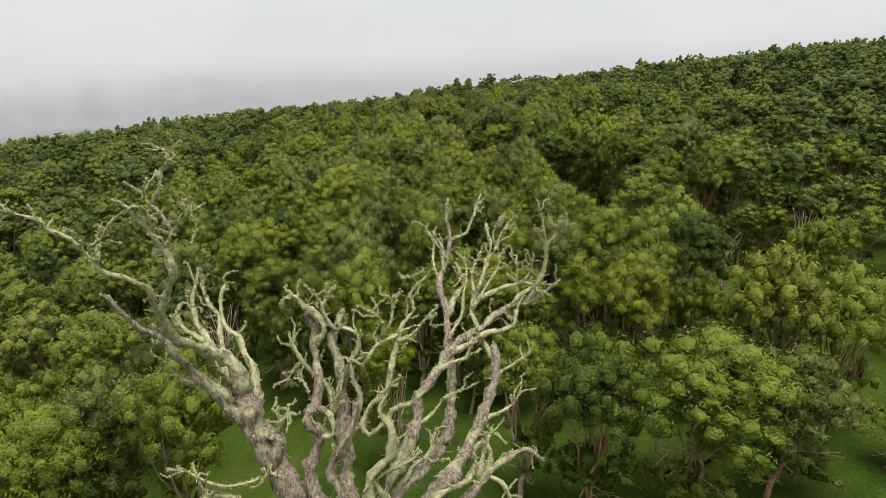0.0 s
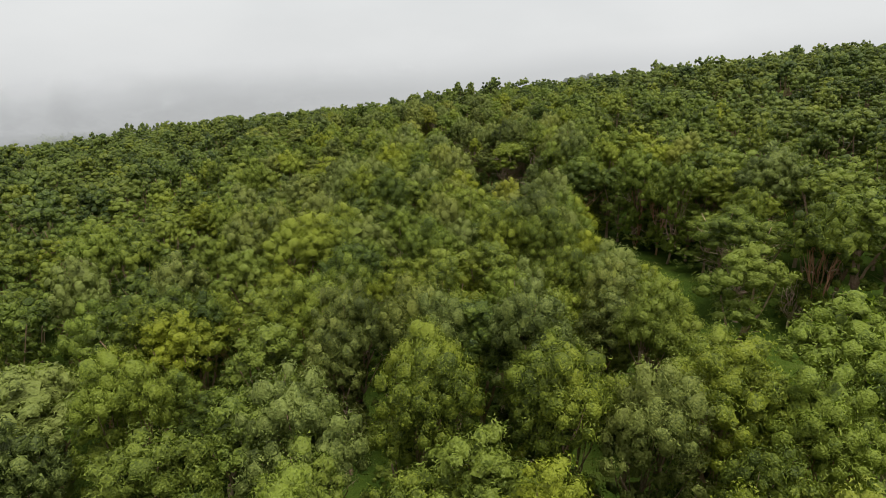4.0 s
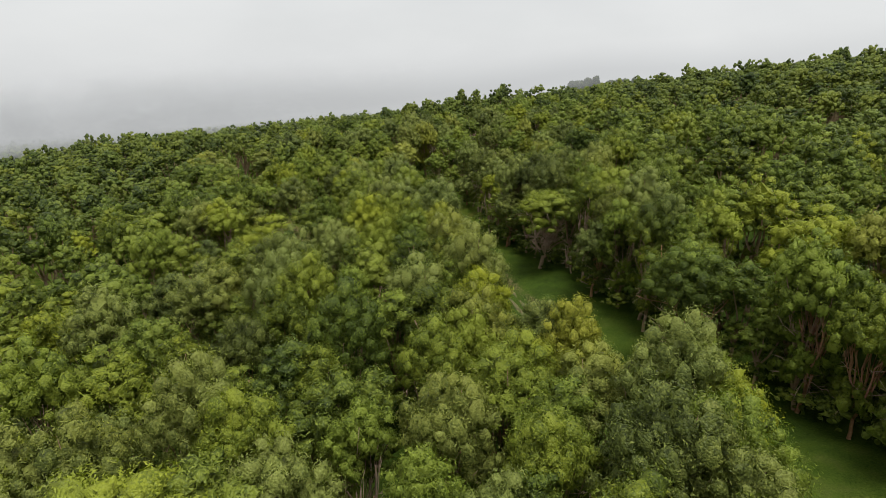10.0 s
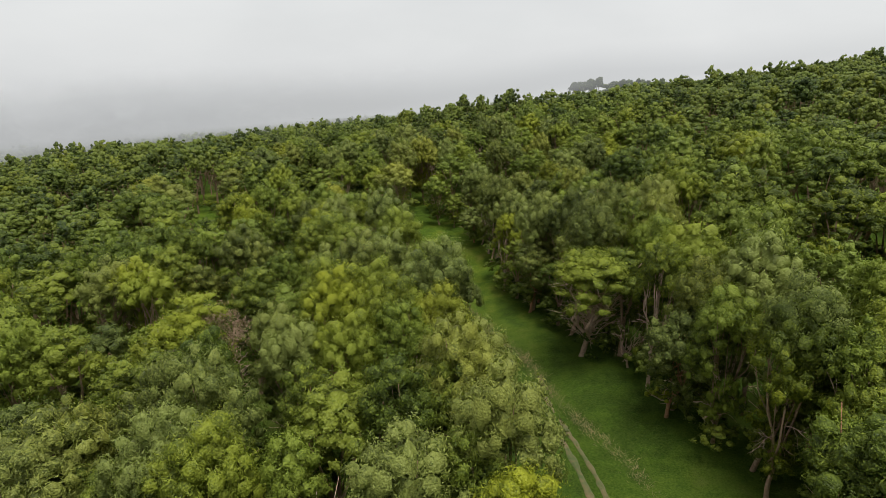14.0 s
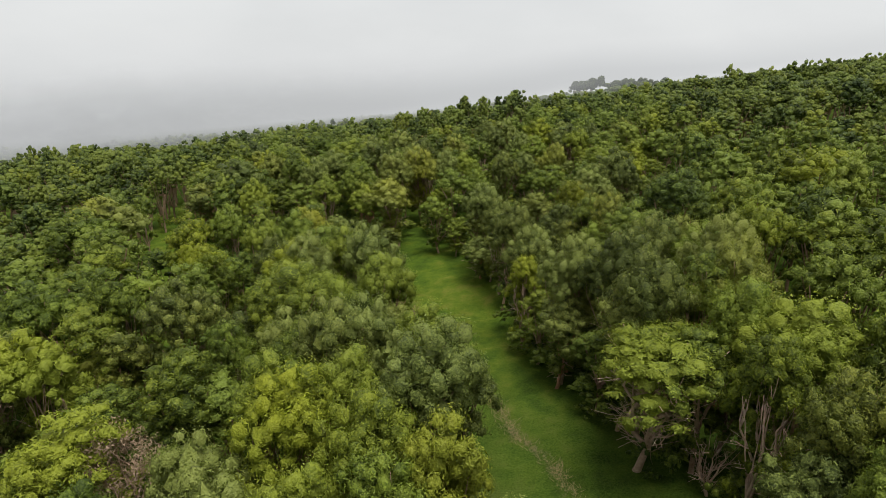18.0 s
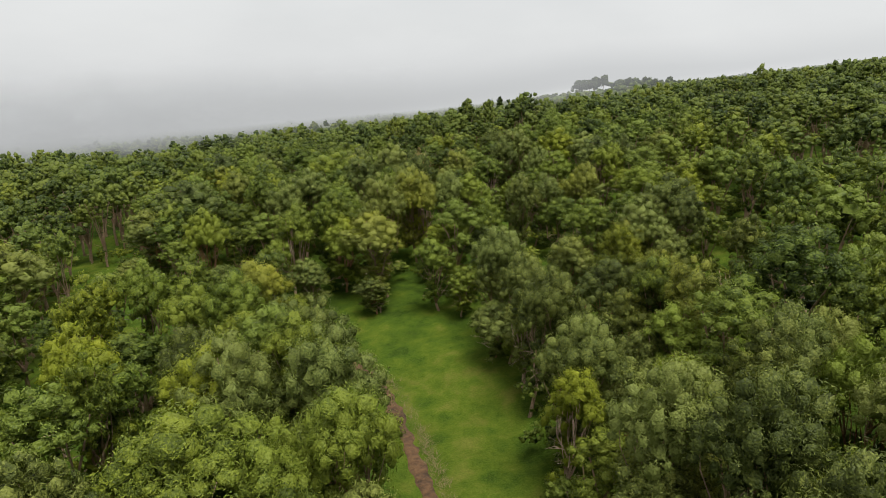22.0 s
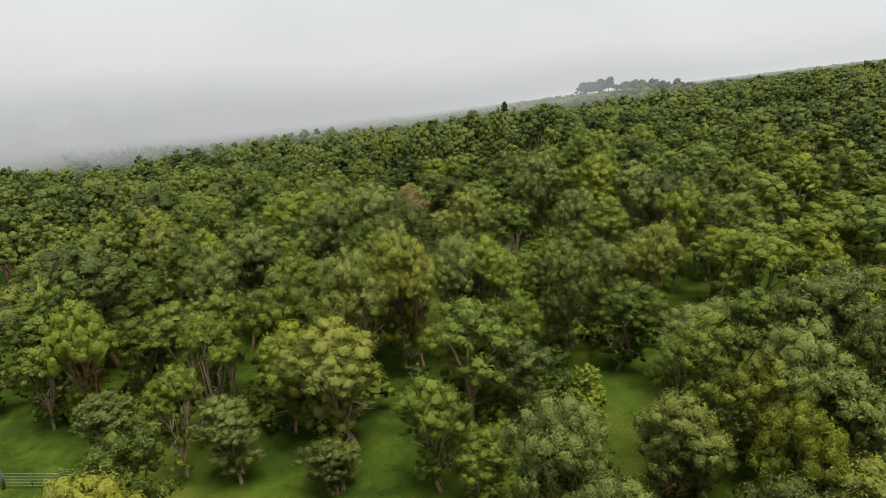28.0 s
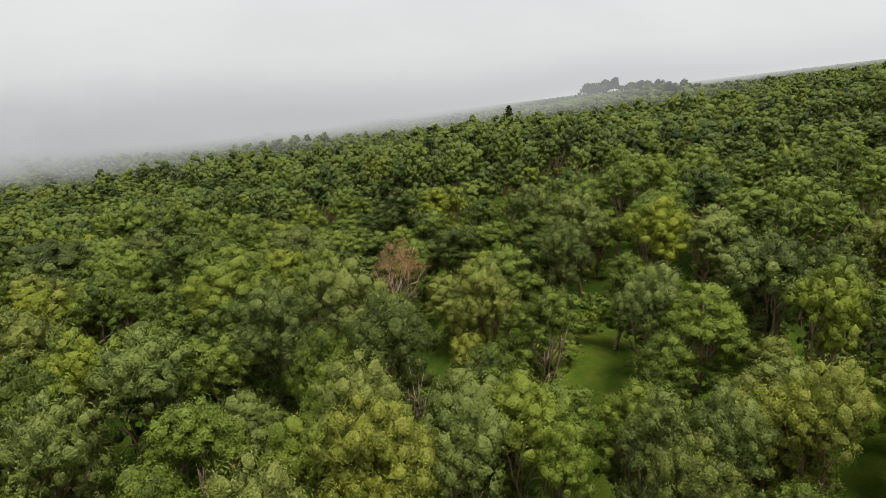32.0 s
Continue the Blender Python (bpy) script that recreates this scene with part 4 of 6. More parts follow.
GROVE_O = (  # 137 to 148 m along
    ("a", -25.0, 137.2, 10.6, 2.0), ("x", 22.9, 137.4, 8.3, 1.5), ("x", 18.5, 138.6, 8.3, 1.2), ("c", 4.0, 139.9, 8.9, 1.3),
    ("a", -20.9, 139.9, 10.6, 1.5), ("t", -19.2, 140.6, 10.4, 1.8), ("d", 11.4, 141.0, 7.2, 1.7), ("d", -0.0, 141.1, 4.9, 1.7),
    ("c", -15.5, 141.6, 8.6, 1.9), ("d", 13.3, 141.7, 7.2, 2.0), ("n", -12.5, 142.8, 5.8, 2.0), ("c", 21.0, 142.8, 8.9, 1.5),
    ("c", 3.7, 142.9, 7.5, 1.6), ("y", 12.0, 142.9, 8.4, 1.2), ("c", 0.7, 143.5, 8.9, 1.8), ("a", -37.1, 143.5, 10.6, 3.3),
    ("d", 9.6, 146.0, 7.2, 1.6), ("d", 17.4, 147.0, 7.2, 1.5), ("d", 11.4, 147.9, 4.6, 1.9), ("b", 5.0, 148.4, 4.5, 1.3),
)
GROVE_P = (  # 148 to 156 m along
    ("d", 15.0, 148.5, 7.2, 1.6), ("a", 0.8, 148.7, 4.7, 1.4), ("c", 16.2, 149.2, 8.9, 1.7), ("c", 18.9, 149.7, 8.9, 1.5),
    ("c", -37.7, 149.7, 10.4, 3.9), ("t", 11.9, 150.3, 8.9, 1.8), ("a", -1.9, 150.4, 6.2, 1.7), ("d", -6.7, 150.9, 4.1, 1.4),
    ("s", -6.4, 151.0, 2.5, 0.9), ("c", 18.3, 151.9, 8.9, 2.2), ("u", -12.6, 152.9, 5.2, 1.8), ("s", 8.1, 153.4, 1.6, 0.8),
    ("c", -12.7, 153.8, 4.8, 2.0), ("n", -16.2, 154.1, 7.4, 1.5), ("c", -6.0, 154.4, 8.0, 2.9), ("d", 3.9, 155.0, 6.6, 1.7),
    ("a", 22.1, 155.8, 9.1, 1.9), ("c", 13.2, 156.6, 5.7, 2.0), ("d", -22.2, 156.7, 5.2, 2.4), ("n", -15.5, 156.8, 10.0, 1.9),
)
GROVE_Q = (  # 157 to 164 m along
    ("s", 7.4, 157.0, 2.8, 0.9), ("b", -10.4, 157.1, 8.1, 2.2), ("b", 3.3, 157.8, 8.9, 1.6), ("b", 0.3, 158.2, 6.7, 2.1),
    ("d", 16.4, 158.4, 7.2, 1.9), ("c", -6.3, 159.9, 10.4, 1.8), ("b", -24.8, 159.9, 10.4, 2.0), ("a", 10.9, 160.6, 6.6, 3.2),
    ("b", -11.7, 161.2, 10.4, 2.5), ("t", 24.1, 161.8, 8.9, 1.3), ("c", 7.6, 161.9, 8.9, 1.1), ("c", -2.2, 163.0, 10.4, 1.4),
    ("c", -3.5, 163.6, 10.4, 1.1), ("c", 0.2, 163.7, 8.9, 1.6), ("a", 20.9, 163.8, 9.1, 3.2), ("d", -35.0, 164.1, 4.6, 2.4),
    ("t", 3.6, 164.3, 8.9, 1.1), ("c", 14.4, 164.4, 8.9, 1.2), ("a", -6.8, 164.7, 10.6, 1.4), ("u", 7.1, 164.7, 8.2, 1.0),
)
GROVE_R = (  # 165 to 172 m along
    ("c", 9.6, 165.3, 8.9, 1.5), ("c", -18.7, 165.7, 10.4, 1.8), ("a", 2.6, 166.2, 9.1, 1.8), ("d", 12.9, 166.3, 7.2, 1.6),
    ("n", -12.2, 166.7, 10.0, 2.1), ("n", 7.3, 166.7, 8.6, 1.4), ("c", -3.8, 166.8, 10.4, 1.8), ("c", -1.0, 168.0, 8.9, 1.9),
    ("d", -34.5, 168.2, 8.4, 2.9), ("n", -6.0, 168.3, 10.0, 1.3), ("d", 15.9, 168.8, 7.2, 2.0), ("t", 1.2, 170.1, 8.9, 1.8),
    ("x", -2.7, 170.1, 9.6, 1.1), ("a", -21.1, 170.3, 10.6, 2.1), ("d", -11.0, 170.4, 8.4, 1.6), ("c", -28.8, 170.8, 10.4, 3.5),
    ("c", -17.4, 171.0, 10.4, 2.2), ("n", 10.1, 171.0, 8.6, 1.6), ("d", 15.9, 171.3, 7.2, 1.1), ("c", -5.1, 172.1, 10.4, 2.0),
)
GROVE_S = (  # 172 to 186 m along
    ("a", -7.8, 172.2, 10.6, 1.6), ("a", 19.1, 172.7, 9.1, 1.6), ("a", -21.7, 173.9, 10.6, 1.9), ("t", 12.9, 174.1, 8.9, 2.0),
    ("u", 23.2, 175.5, 8.2, 1.1), ("a", -17.2, 175.9, 10.6, 3.8), ("n", 5.3, 176.0, 8.6, 2.0), ("d", 0.4, 176.1, 7.2, 1.2),
    ("c", 10.8, 176.1, 8.9, 1.5), ("c", -9.7, 177.0, 10.4, 2.2), ("c", -26.5, 177.8, 10.4, 2.1), ("c", 23.4, 178.5, 8.9, 1.6),
    ("c", -6.9, 178.6, 10.4, 2.3), ("c", 20.7, 179.2, 8.9, 2.3), ("c", 2.2, 179.7, 8.9, 1.8), ("c", 27.8, 182.8, 8.9, 1.7),
    ("a", -15.4, 183.2, 10.6, 3.4), ("c", 20.6, 183.4, 8.9, 2.3), ("t", 11.7, 184.6, 8.9, 2.2), ("d", -0.4, 186.9, 7.2, 2.6),
)
GROVE_T = (  # 187 to 203 m along
    ("a", -25.8, 187.0, 10.6, 3.9), ("t", 1.8, 187.6, 8.9, 2.4), ("c", 19.7, 188.6, 8.9, 2.2), ("c", -33.7, 188.9, 10.4, 2.7),
    ("c", 7.6, 189.0, 8.9, 1.8), ("w", -4.6, 189.0, 9.0, 1.5), ("w", -2.4, 206.3, 8.6, 1.5), ("w", -15.0, 104.5, 10.4, 1.6), ("r", 15.0, 86.6, 9.6, 2.1), ("a", 16.3, 190.0, 9.1, 2.5), ("a", -20.1, 191.7, 10.6, 4.0),
    ("c", -12.5, 193.8, 10.4, 4.2), ("c", -33.7, 196.2, 10.4, 3.9), ("c", 12.0, 196.2, 8.9, 2.3), ("c", -29.6, 202.3, 10.4, 3.7),
    ("d", 0.8, 203.1, 7.2, 2.0), ("c", 6.9, 203.9, 8.9, 2.0),
)
GROVES = (GROVE_A, GROVE_B, GROVE_C, GROVE_D, GROVE_E, GROVE_F, GROVE_G, GROVE_H, GROVE_I, GROVE_J, GROVE_K, GROVE_L, GROVE_M, GROVE_N, GROVE_O, GROVE_P, GROVE_Q, GROVE_R, GROVE_S, GROVE_T)


planted = []
rng = np.random.default_rng(7)
SPREAD = dict(r=2.6, w=1.9, h=2.5, a=2.7, b=2.9, c=2.6, d=2.3, t=2.0, u=1.8, y=2.2, n=2.2, x=2.2, s=1.3)


for grove in GROVES:
    for kind, x, y, tall, radius in grove:
        if math.hypot(x + 1.5, y - 13.0) < 3.5:
            continue
        # trees at the lane stand at its edge
        for _ in range(12):
            if lane_gap(x, y) > 0.6 or kind in "shr":
                break
            side = 1 if lane_gap(x + 0.2, y) > lane_gap(x - 0.2, y) else -1
            x += 0.4 * side
        tall *= rng.uniform(0.88, 1.08)
        if lane_gap(x, y) < 3.5 and kind not in "hr":
            radius = min(radius, 1.7)
        plant(kind, x, y, tall, min(1.45, max(0.85, 1.22 * radius / (SPREAD[kind] * tall / KINDS[kind][2]))), rng.uniform(0, 6.28))
        planted.append((x, y))


# ---- the rest of the forest, too many to count ----
def template(seed, spread, height, lobes, puffs, per_puff, length, level=0, sprays=0, core=0.64, deep=0.14):
    return crown_of(np.random.default_rng(seed), spread, height, height * 0.50, lobes, puffs, per_puff, length, level=level, sprays=sprays, core=core, deep=deep)[0]


def far_template(seed, spread, height, lobes, level, fringe, length, puffs):
    return mass_of(np.random.default_rng(seed), spread, height, height * 0.50, lobes, level, fringe, length, puffs)


def wood_template(seed):
    rng = np.random.default_rng(seed)
    out = [tube(wander(rng, (0, 0, -0.3), (0, 0, 3.6), 3, 0.05), (0.2, 0.16, 0.13), 4)]
    for i in range(4):
        a = i * 1.57 + rng.uniform(-0.4, 0.4)
        out.append(tube(wander(rng, (0, 0, rng.uniform(1.8, 3.0)), (1.5 * math.cos(a), 1.5 * math.sin(a), 7.8), 4, 0.15), (0.11, 0.09, 0.06, 0.04), 3))
    for i in range(3):
        a = rng.uniform(0, 6.28)
        z = rng.uniform(1.6, 4.0)
        out.append(tube(wander(rng, (0, 0, z), (1.3 * math.cos(a), 1.3 * math.sin(a), z + rng.uniform(-0.1, 0.8)), 3, 0.08), (0.035, 0.025, 0.012), 3))
    return join(out)


def stand(name, label, spots, temps, mat, woods=None):
    """One joined object of many trees; spots are x, y, height, width, turn."""
    spots = np.asarray(spots)
    vs, fs, ns, tints, o = [], [], [], [], 0
    pick = np.random.default_rng(len(spots))
    wv, wf, wo = [], [], 0
    for i, (x, y, s, w, turn) in enumerate(spots):
        v, f, n3 = temps[i % len(temps)]
        c, n = math.cos(turn), math.sin(turn)
        m = np.array([[c * w, -n * w, 0], [n * w, c * w, 0], [0, 0, s]])
        ns.append(n3 @ np.array([[c, -n, 0], [n, c, 0], [0, 0, 1]]).T)
        at = np.array([x, y, gz(x, y)])
        vs.append(v @ m.T + at)
        fs.append(f + o)
        tints.append(np.full(len(v), pick.beta(1.6, 1.6), dtype=np.float32))
        o += len(v)
        if woods:
            v, f = woods[i % len(woods)]
            wv.append(v @ m.T + at)
            wf.append(f + wo)
            wo += len(v)
    ob = new(name, mesh_of(name, np.vstack(vs), np.vstack(fs), mat, normals=np.vstack(ns)))
    ob.data.attributes.new("tint", "FLOAT", "POINT").data.foreach_set("value", np.concatenate(tints))
    tagged(ob, label, "forest", kind="stuff")
    if woods:
        tw = new(name + "_trunks", mesh_of(name + "_trunks", np.vstack(wv), np.vstack(wf), BARK))
        tagged(tw, "grey-brown trunks and dead twigs under the koa canopy", "tree trunks", kind="stuff")


def scatter(rng, x0, x1, y0, y1, step, keep):
    out = []
    row = 0
    for gy in np.arange(y0, y1, step * 0.9):
        row += 1
        for gx in np.arange(x0, x1, step):
            x = gx + rng.uniform(-0.44, 0.44) * step + (step / 2 if row % 2 else 0)
            y = gy + rng.uniform(-0.44, 0.44) * step
            if keep(x, y):
                out.append((x, y, rng.uniform(0.66, 1.12) * (1 + (0.30 if y > 225 else 0.10) * math.sin(x * 0.045 + 1) * math.sin(y * 0.06 + x * 0.02)), rng.uniform(0.72, 1.30), rng.uniform(0, 6.28)))
    return out


def in_view(x, y):
    return abs(x) < 0.80 * (y + 4) + 9


near_set = np.array(planted)


def gap_to_planted(x, y):
    return math.sqrt(np.min((near_set[:, 0] - x) ** 2 + (near_set[:, 1] - y) ** 2))


def shut(x, y):
    """Inside the closed forest: clear of the openings, and of their lower southern edges."""
    return openness(x, y) > 1.6 and openness(x, y + 3.0) > 0.4 and lane_gap(x + 4.0, y + 3.0) > 0.6 and lane_gap(x + 6.5, y + 5.5) > 0.3


def keep_near(x, y):
    """Gaps between the single trees, along the flight."""
    return y > 34 and abs(x) < 42 and in_view(x, y) and shut(x, y) and math.hypot(x + 1.5, y - 14.5) > 5 and gap_to_planted(x, y) > 2.9


def keep_mid(x, y):
    return (abs(x) >= 42 or y > 215) and in_view(x, y) and shut(x, y) and gap_to_planted(x, y) > 3.0


# trees that close the canopy: x, y, height, crown radius
CLOSING = (
    (4.6, 33.3, 9.6, 2.4), (1.1, 37.5, 9.6, 2.4), (-8.3, 41.6, 9.6, 2.4), (-9.9, 49.4, 9.6, 2.4), (2.1, 49.8, 9.6, 2.4),
    (-15.4, 51.8, 9.6, 2.4), (29.3, 52.3, 5.6, 1.8), (17.5, 53.0, 9.6, 2.4), (27.3, 53.3, 5.6, 1.8), (-11.5, 54.7, 9.6, 2.4),
    (-18.4, 56.5, 9.6, 2.4), (3.4, 60.7, 9.6, 2.4), (-12.5, 62.4, 8.0, 2.2), (-15.2, 63.5, 9.6, 2.4), (0.0, 64.3, 9.6, 2.4),
    (-7.8, 67.3, 9.6, 2.4), (26.9, 67.4, 5.6, 1.8), (24.0, 70.1, 5.6, 1.8), (23.7, 72.3, 5.6, 1.8), (23.6, 76.3, 5.6, 1.8),
    (-8.8, 77.9, 9.6, 2.4), (-1.0, 83.7, 9.6, 2.4), (19.3, 84.8, 5.6, 1.8), (18.6, 86.8, 8.0, 2.2), (-15.9, 90.1, 8.0, 2.2),
    (19.4, 90.6, 5.6, 1.8), (-5.6, 92.6, 9.6, 2.4), (-23.8, 102.2, 9.6, 2.4), (12.1, 109.1, 8.0, 2.2), (-14.3, 110.1, 9.6, 2.4),
    (8.8, 115.5, 5.6, 1.8), (-23.7, 118.1, 9.6, 2.4), (6.3, 123.0, 5.6, 1.8), (-19.0, 124.3, 9.6, 2.4), (13.9, 128.2, 9.6, 2.4),
    (-10.8, 131.1, 9.6, 2.4),
)
between = scatter(np.random.default_rng(20), -44, 44, 12, 215, 4.0, keep_near)
rng = np.random.default_rng(26)
inner = [s for s in between if abs(s[0]) < 23] + [(x, y, h / 9.6, r / 2.2, rng.uniform(0, 6.28)) for x, y, h, r in CLOSING]
outer = [s for s in between if abs(s[0]) >= 23]
stand("forest_between", "koa trees filling the gaps in the grove", inner, [template(70 + i, 2.1, 9.6, 7, 9, 80, 0.19, 1, 4) for i in range(8)], LEAF_MID, [wood_template(64 + i) for i in range(4)])
stand("forest_beside", "koa trees standing close beside the grove", outer, [template(100 + i, 2.2, 9.8, 6, 8, 26, 0.27, 0, 2) for i in range(8)], LEAF_MID, [wood_template(68 + i) for i in range(4)])
mid = scatter(np.random.default_rng(21), -95, 85, 14, 258, 4.5, keep_mid)
stand("forest_mid", "dense koa canopy beside the lane", mid, [template(30 + i, 2.25, 10.2, 5, 8, 11, 0.33, 0, 0, 0.76, 0.15) for i in range(8)], LEAF_FAR, [wood_template(60 + i) for i in range(4)])
mid_far = scatter(np.random.default_rng(24), -150, 170, 40, 300, 4.7, lambda x, y: in_view(x, y) and (x < -95 or x > 85 or y >= 258) and openness(x, y) > 0.5)
stand("forest_hillside", "koa forest covering the hillside", mid_far, [template(80 + i, 2.5, 10.2, 3, 6, 4, 0.42, 0, 0, 0.86, 0.0) for i in range(8)], LEAF_FAR)
far = scatter(np.random.default_rng(22), -330, 430, 80, 560, 5.8, lambda x, y: in_view(x, y) and (x < -150 or x > 170 or y >= 300) and openness(x, y) > 1.0)
stand("forest_far", "koa forest on the far hillside", far, [far_template(40 + i, 2.9, 10.0, 4, 0, 4, 0.9, 4) for i in range(8)], LEAF_FAR)
distant = scatter(np.random.default_rng(23), -600, 1300, 560, 1700, 19.0, lambda x, y: in_view(x, y) and ((x - 120) / 75) ** 2 + ((y - 800) / 70) ** 2 > 1)
stand("forest_distant", "distant koa forest on the ridge", distant, [far_template(50 + i, 7.0, 10.5, 3, 0, 0, 1.0, 4) for i in range(8)], LEAF_FAR)


def keep_shrub(x, y):
    """Along the edges of the openings, under the first trees."""
    g = openness(x, y)
    return y > 33 and 0.4 < g < 4.2 and in_view(x, y) and (openness(x, y - 2.5) < g or lane_gap(x - 2.5, y) < lane_gap(x, y) < 6.0)


shrubs = scatter(np.random.default_rng(25), -44, 44, 18, 200, 2.0, keep_shrub)
shrub_shapes = [template(90 + i, 1.15, 2.5, 3, 5, 10, 0.20, 0, 1) for i in range(6)]
stand("undergrowth", "low dark shrubs and saplings along the forest edge", shrubs, shrub_shapes, LEAF_MID)


# ---- the great dead tree at the start ----
def smooth_line(points, rng, sway, step=0.16):
    """A crooked line through the given bends."""
    p = np.asarray(points, dtype=float)
    p = np.vstack([2 * p[0] - p[1], p, 2 * p[-1] - p[-2]])
    out = []
    for i in range(1, len(p) - 2):
        n = max(2, int(np.linalg.norm(p[i + 1] - p[i]) / step))
        for t in np.linspace(0, 1, n, endpoint=False):
            a, b, c, d = p[i - 1], p[i], p[i + 1], p[i + 2]
            out.append(0.5 * (2 * b + (c - a) * t + (2 * a - 5 * b + 4 * c - d) * t * t + (3 * b - a - 3 * c + d) * t ** 3))
    out = np.array(out + [p[-2]])
    k = rng.standard_normal(out.shape) * sway
    k[0] = k[-1] = 0
    return out + (k + np.roll(k, 1, 0)) * 0.5


def lichen_tufts(line, radii, rng, density):
    """Beards and crusts of lichen that sit on a branch: triangles."""
    n = max(6, int(density * len(line) * 3))
    i = rng.integers(0, len(line), n)
    d = unit(rng.standard_normal((n, 3)) + (0, 0, 0.3))
    at = line[i] + d * radii[i][:, None] * 1.02
    vs = []
    for p, q in zip(at, d):
        m = rng.integers(3, 7)
        s = rng.uniform(0.012, 0.036)
        for _ in range(m):
            e = unit(q + rng.standard_normal(3) * 0.8) * s * rng.uniform(0.7, 1.6)
            w = unit(np.cross(e, rng.standard_normal(3))) * s * 0.62
            vs.append((p - w, p + w, p + e))
    v = np.array(vs).reshape(-1, 3)
    return v, np.arange(len(v)).reshape(-1, 3)


def dead_branch(tree, points, r0, r1, r2, seed):
    rng = np.random.default_rng(seed)
    line = smooth_line(points, rng, 0.022 + 0.05 * r1)
    t = np.linspace(0, 1, len(line))
    radii = np.interp(t, (0, 0.5, 1), (r0, r1, r2)) * (1 + 0.2 * np.interp(t * len(t), np.arange(len(t) + 1), rng.standard_normal(len(t) + 1)))
    sides = 10 if r0 > 0.12 else 7
    pieces = [tube(line, radii, sides, 0.17 if r1 > 0.095 else 0.26, rng)]
    twigs = []
    # short broken spurs along the branch, and crooked twigs at its end
    for _ in range(4 if r2 < 0.09 else 0):
        i = rng.integers(int(len(line) * 0.6), len(line))
        d = unit(unit(line[-1] - line[-3]) * 0.6 + rng.standard_normal(3) * 0.7 + (0, 0, 0.3))
        twig = smooth_line(wander(rng, line[i], line[i] + d * rng.uniform(0.25, 0.65), 5, 0.06), rng, 0.008, 0.06)
        pieces.append(tube(twig, np.linspace(min(0.03, radii[i]), 0.011, len(twig)), 5))
        twigs.append(twig)
    for _ in range(int(1 + len(line) * 0.30)):
        i = rng.integers(1, len(line))
        d = unit(rng.standard_normal(3) + (0, 0, 0.4))
        ln = rng.uniform(0.08, 0.30)
        end = line[i] + d * (radii[i] + ln)
        pieces.append(tube(wander(rng, line[i], end, 4, 0.02), (0.022, 0.018, 0.014, 0.008), 4))
    ob = part("branch", clean_quads("branch", *join(pieces), DEAD if r1 > 0.095 else DEAD_CRUSTED), tree)
    part("lichen", mesh_of("lichen", *join([lichen_tufts(line, radii, rng, 6.0 if r1 < 0.1 else 2.0)] + [lichen_tufts(w, np.full(len(w), 0.018), rng, 2.2) for w in twigs]), LICHEN), ob, "crusty pale green lichen")
    return ob


dead_tree = new("dead_tree")
tagged(dead_tree, "huge leafless dead tree, grey wood crusted with pale lichen", "dead tree")
FORK = (-1.75, 12.39, 14.03)
rng = np.random.default_rng(90)
foot = np.array([FORK[0] + 0.3, FORK[1] + 0.4, gz(FORK[0] + 0.3, FORK[1] + 0.4) - 0.4])
bole = smooth_line([foot, foot + (0.1, 0.0, 2.0), foot + (-0.1, -0.1, 5.0), np.array(FORK) - (0, 0, 0.2), np.array(FORK) + (0, 0, 0.6)], rng, 0.03, 0.4)
part("trunk", clean_quads("trunk", *tube(bole, np.interp(np.linspace(0, 1, len(bole)), (0, 0.12, 0.6, 1), (1.15, 0.8, 0.72, 0.55)), 14, 0.06, rng), DEAD), dead_tree, "thick grey hollow-looking trunk")
dead_branch(dead_tree, ((-2.01, 12.10, 13.47), (-2.93, 12.33, 14.49), (-3.76, 12.57, 15.57), (-4.34, 12.77, 16.50), (-4.62, 12.93, 17.29), (-4.84, 13.03, 17.93)), 0.340, 0.305, 0.271, 201)
dead_branch(dead_tree, ((-4.84, 13.03, 17.93), (-4.98, 12.98, 18.74), (-5.37, 12.73, 19.26), (-5.73, 12.17, 19.80), (-5.87, 11.73, 20.37), (-5.67, 11.45, 21.13), (-5.39, 11.32, 21.68), (-5.41, 11.27, 22.17), (-5.60, 11.21, 22.62), (-5.80, 11.10, 22.95), (-5.90, 11.06, 23.15), (-6.08, 11.00, 23.29)), 0.188, 0.087, 0.023, 202)
dead_branch(dead_tree, ((-5.90, 11.75, 20.43), (-5.92, 11.47, 21.19), (-6.05, 11.19, 21.61), (-6.38, 10.94, 21.82), (-6.59, 10.75, 22.20), (-6.78, 10.59, 22.66), (-7.11, 10.46, 22.92), (-7.15, 10.42, 23.10), (-7.49, 10.25, 23.25), (-7.63, 10.20, 23.41)), 0.086, 0.048, 0.022, 203)
dead_branch(dead_tree, ((-5.45, 11.30, 22.27), (-5.31, 11.42, 22.64), (-5.51, 11.51, 22.92), (-5.76, 11.57, 23.09), (-5.86, 11.64, 23.32), (-5.62, 11.76, 23.68)), 0.041, 0.033, 0.016, 204)
dead_branch(dead_tree, ((-5.69, 11.57, 23.09), (-5.56, 11.68, 23.43), (-5.52, 11.77, 23.71), (-5.37, 11.82, 23.87), (-5.41, 11.90, 24.10), (-5.62, 11.92, 24.16)), 0.033, 0.024, 0.016, 205)
dead_branch(dead_tree, ((-5.88, 11.06, 23.15), (-6.12, 11.01, 22.98), (-6.33, 10.92, 22.73), (-6.47, 10.86, 22.52), (-6.49, 10.77, 22.24)), 0.023, 0.023, 0.016, 206)
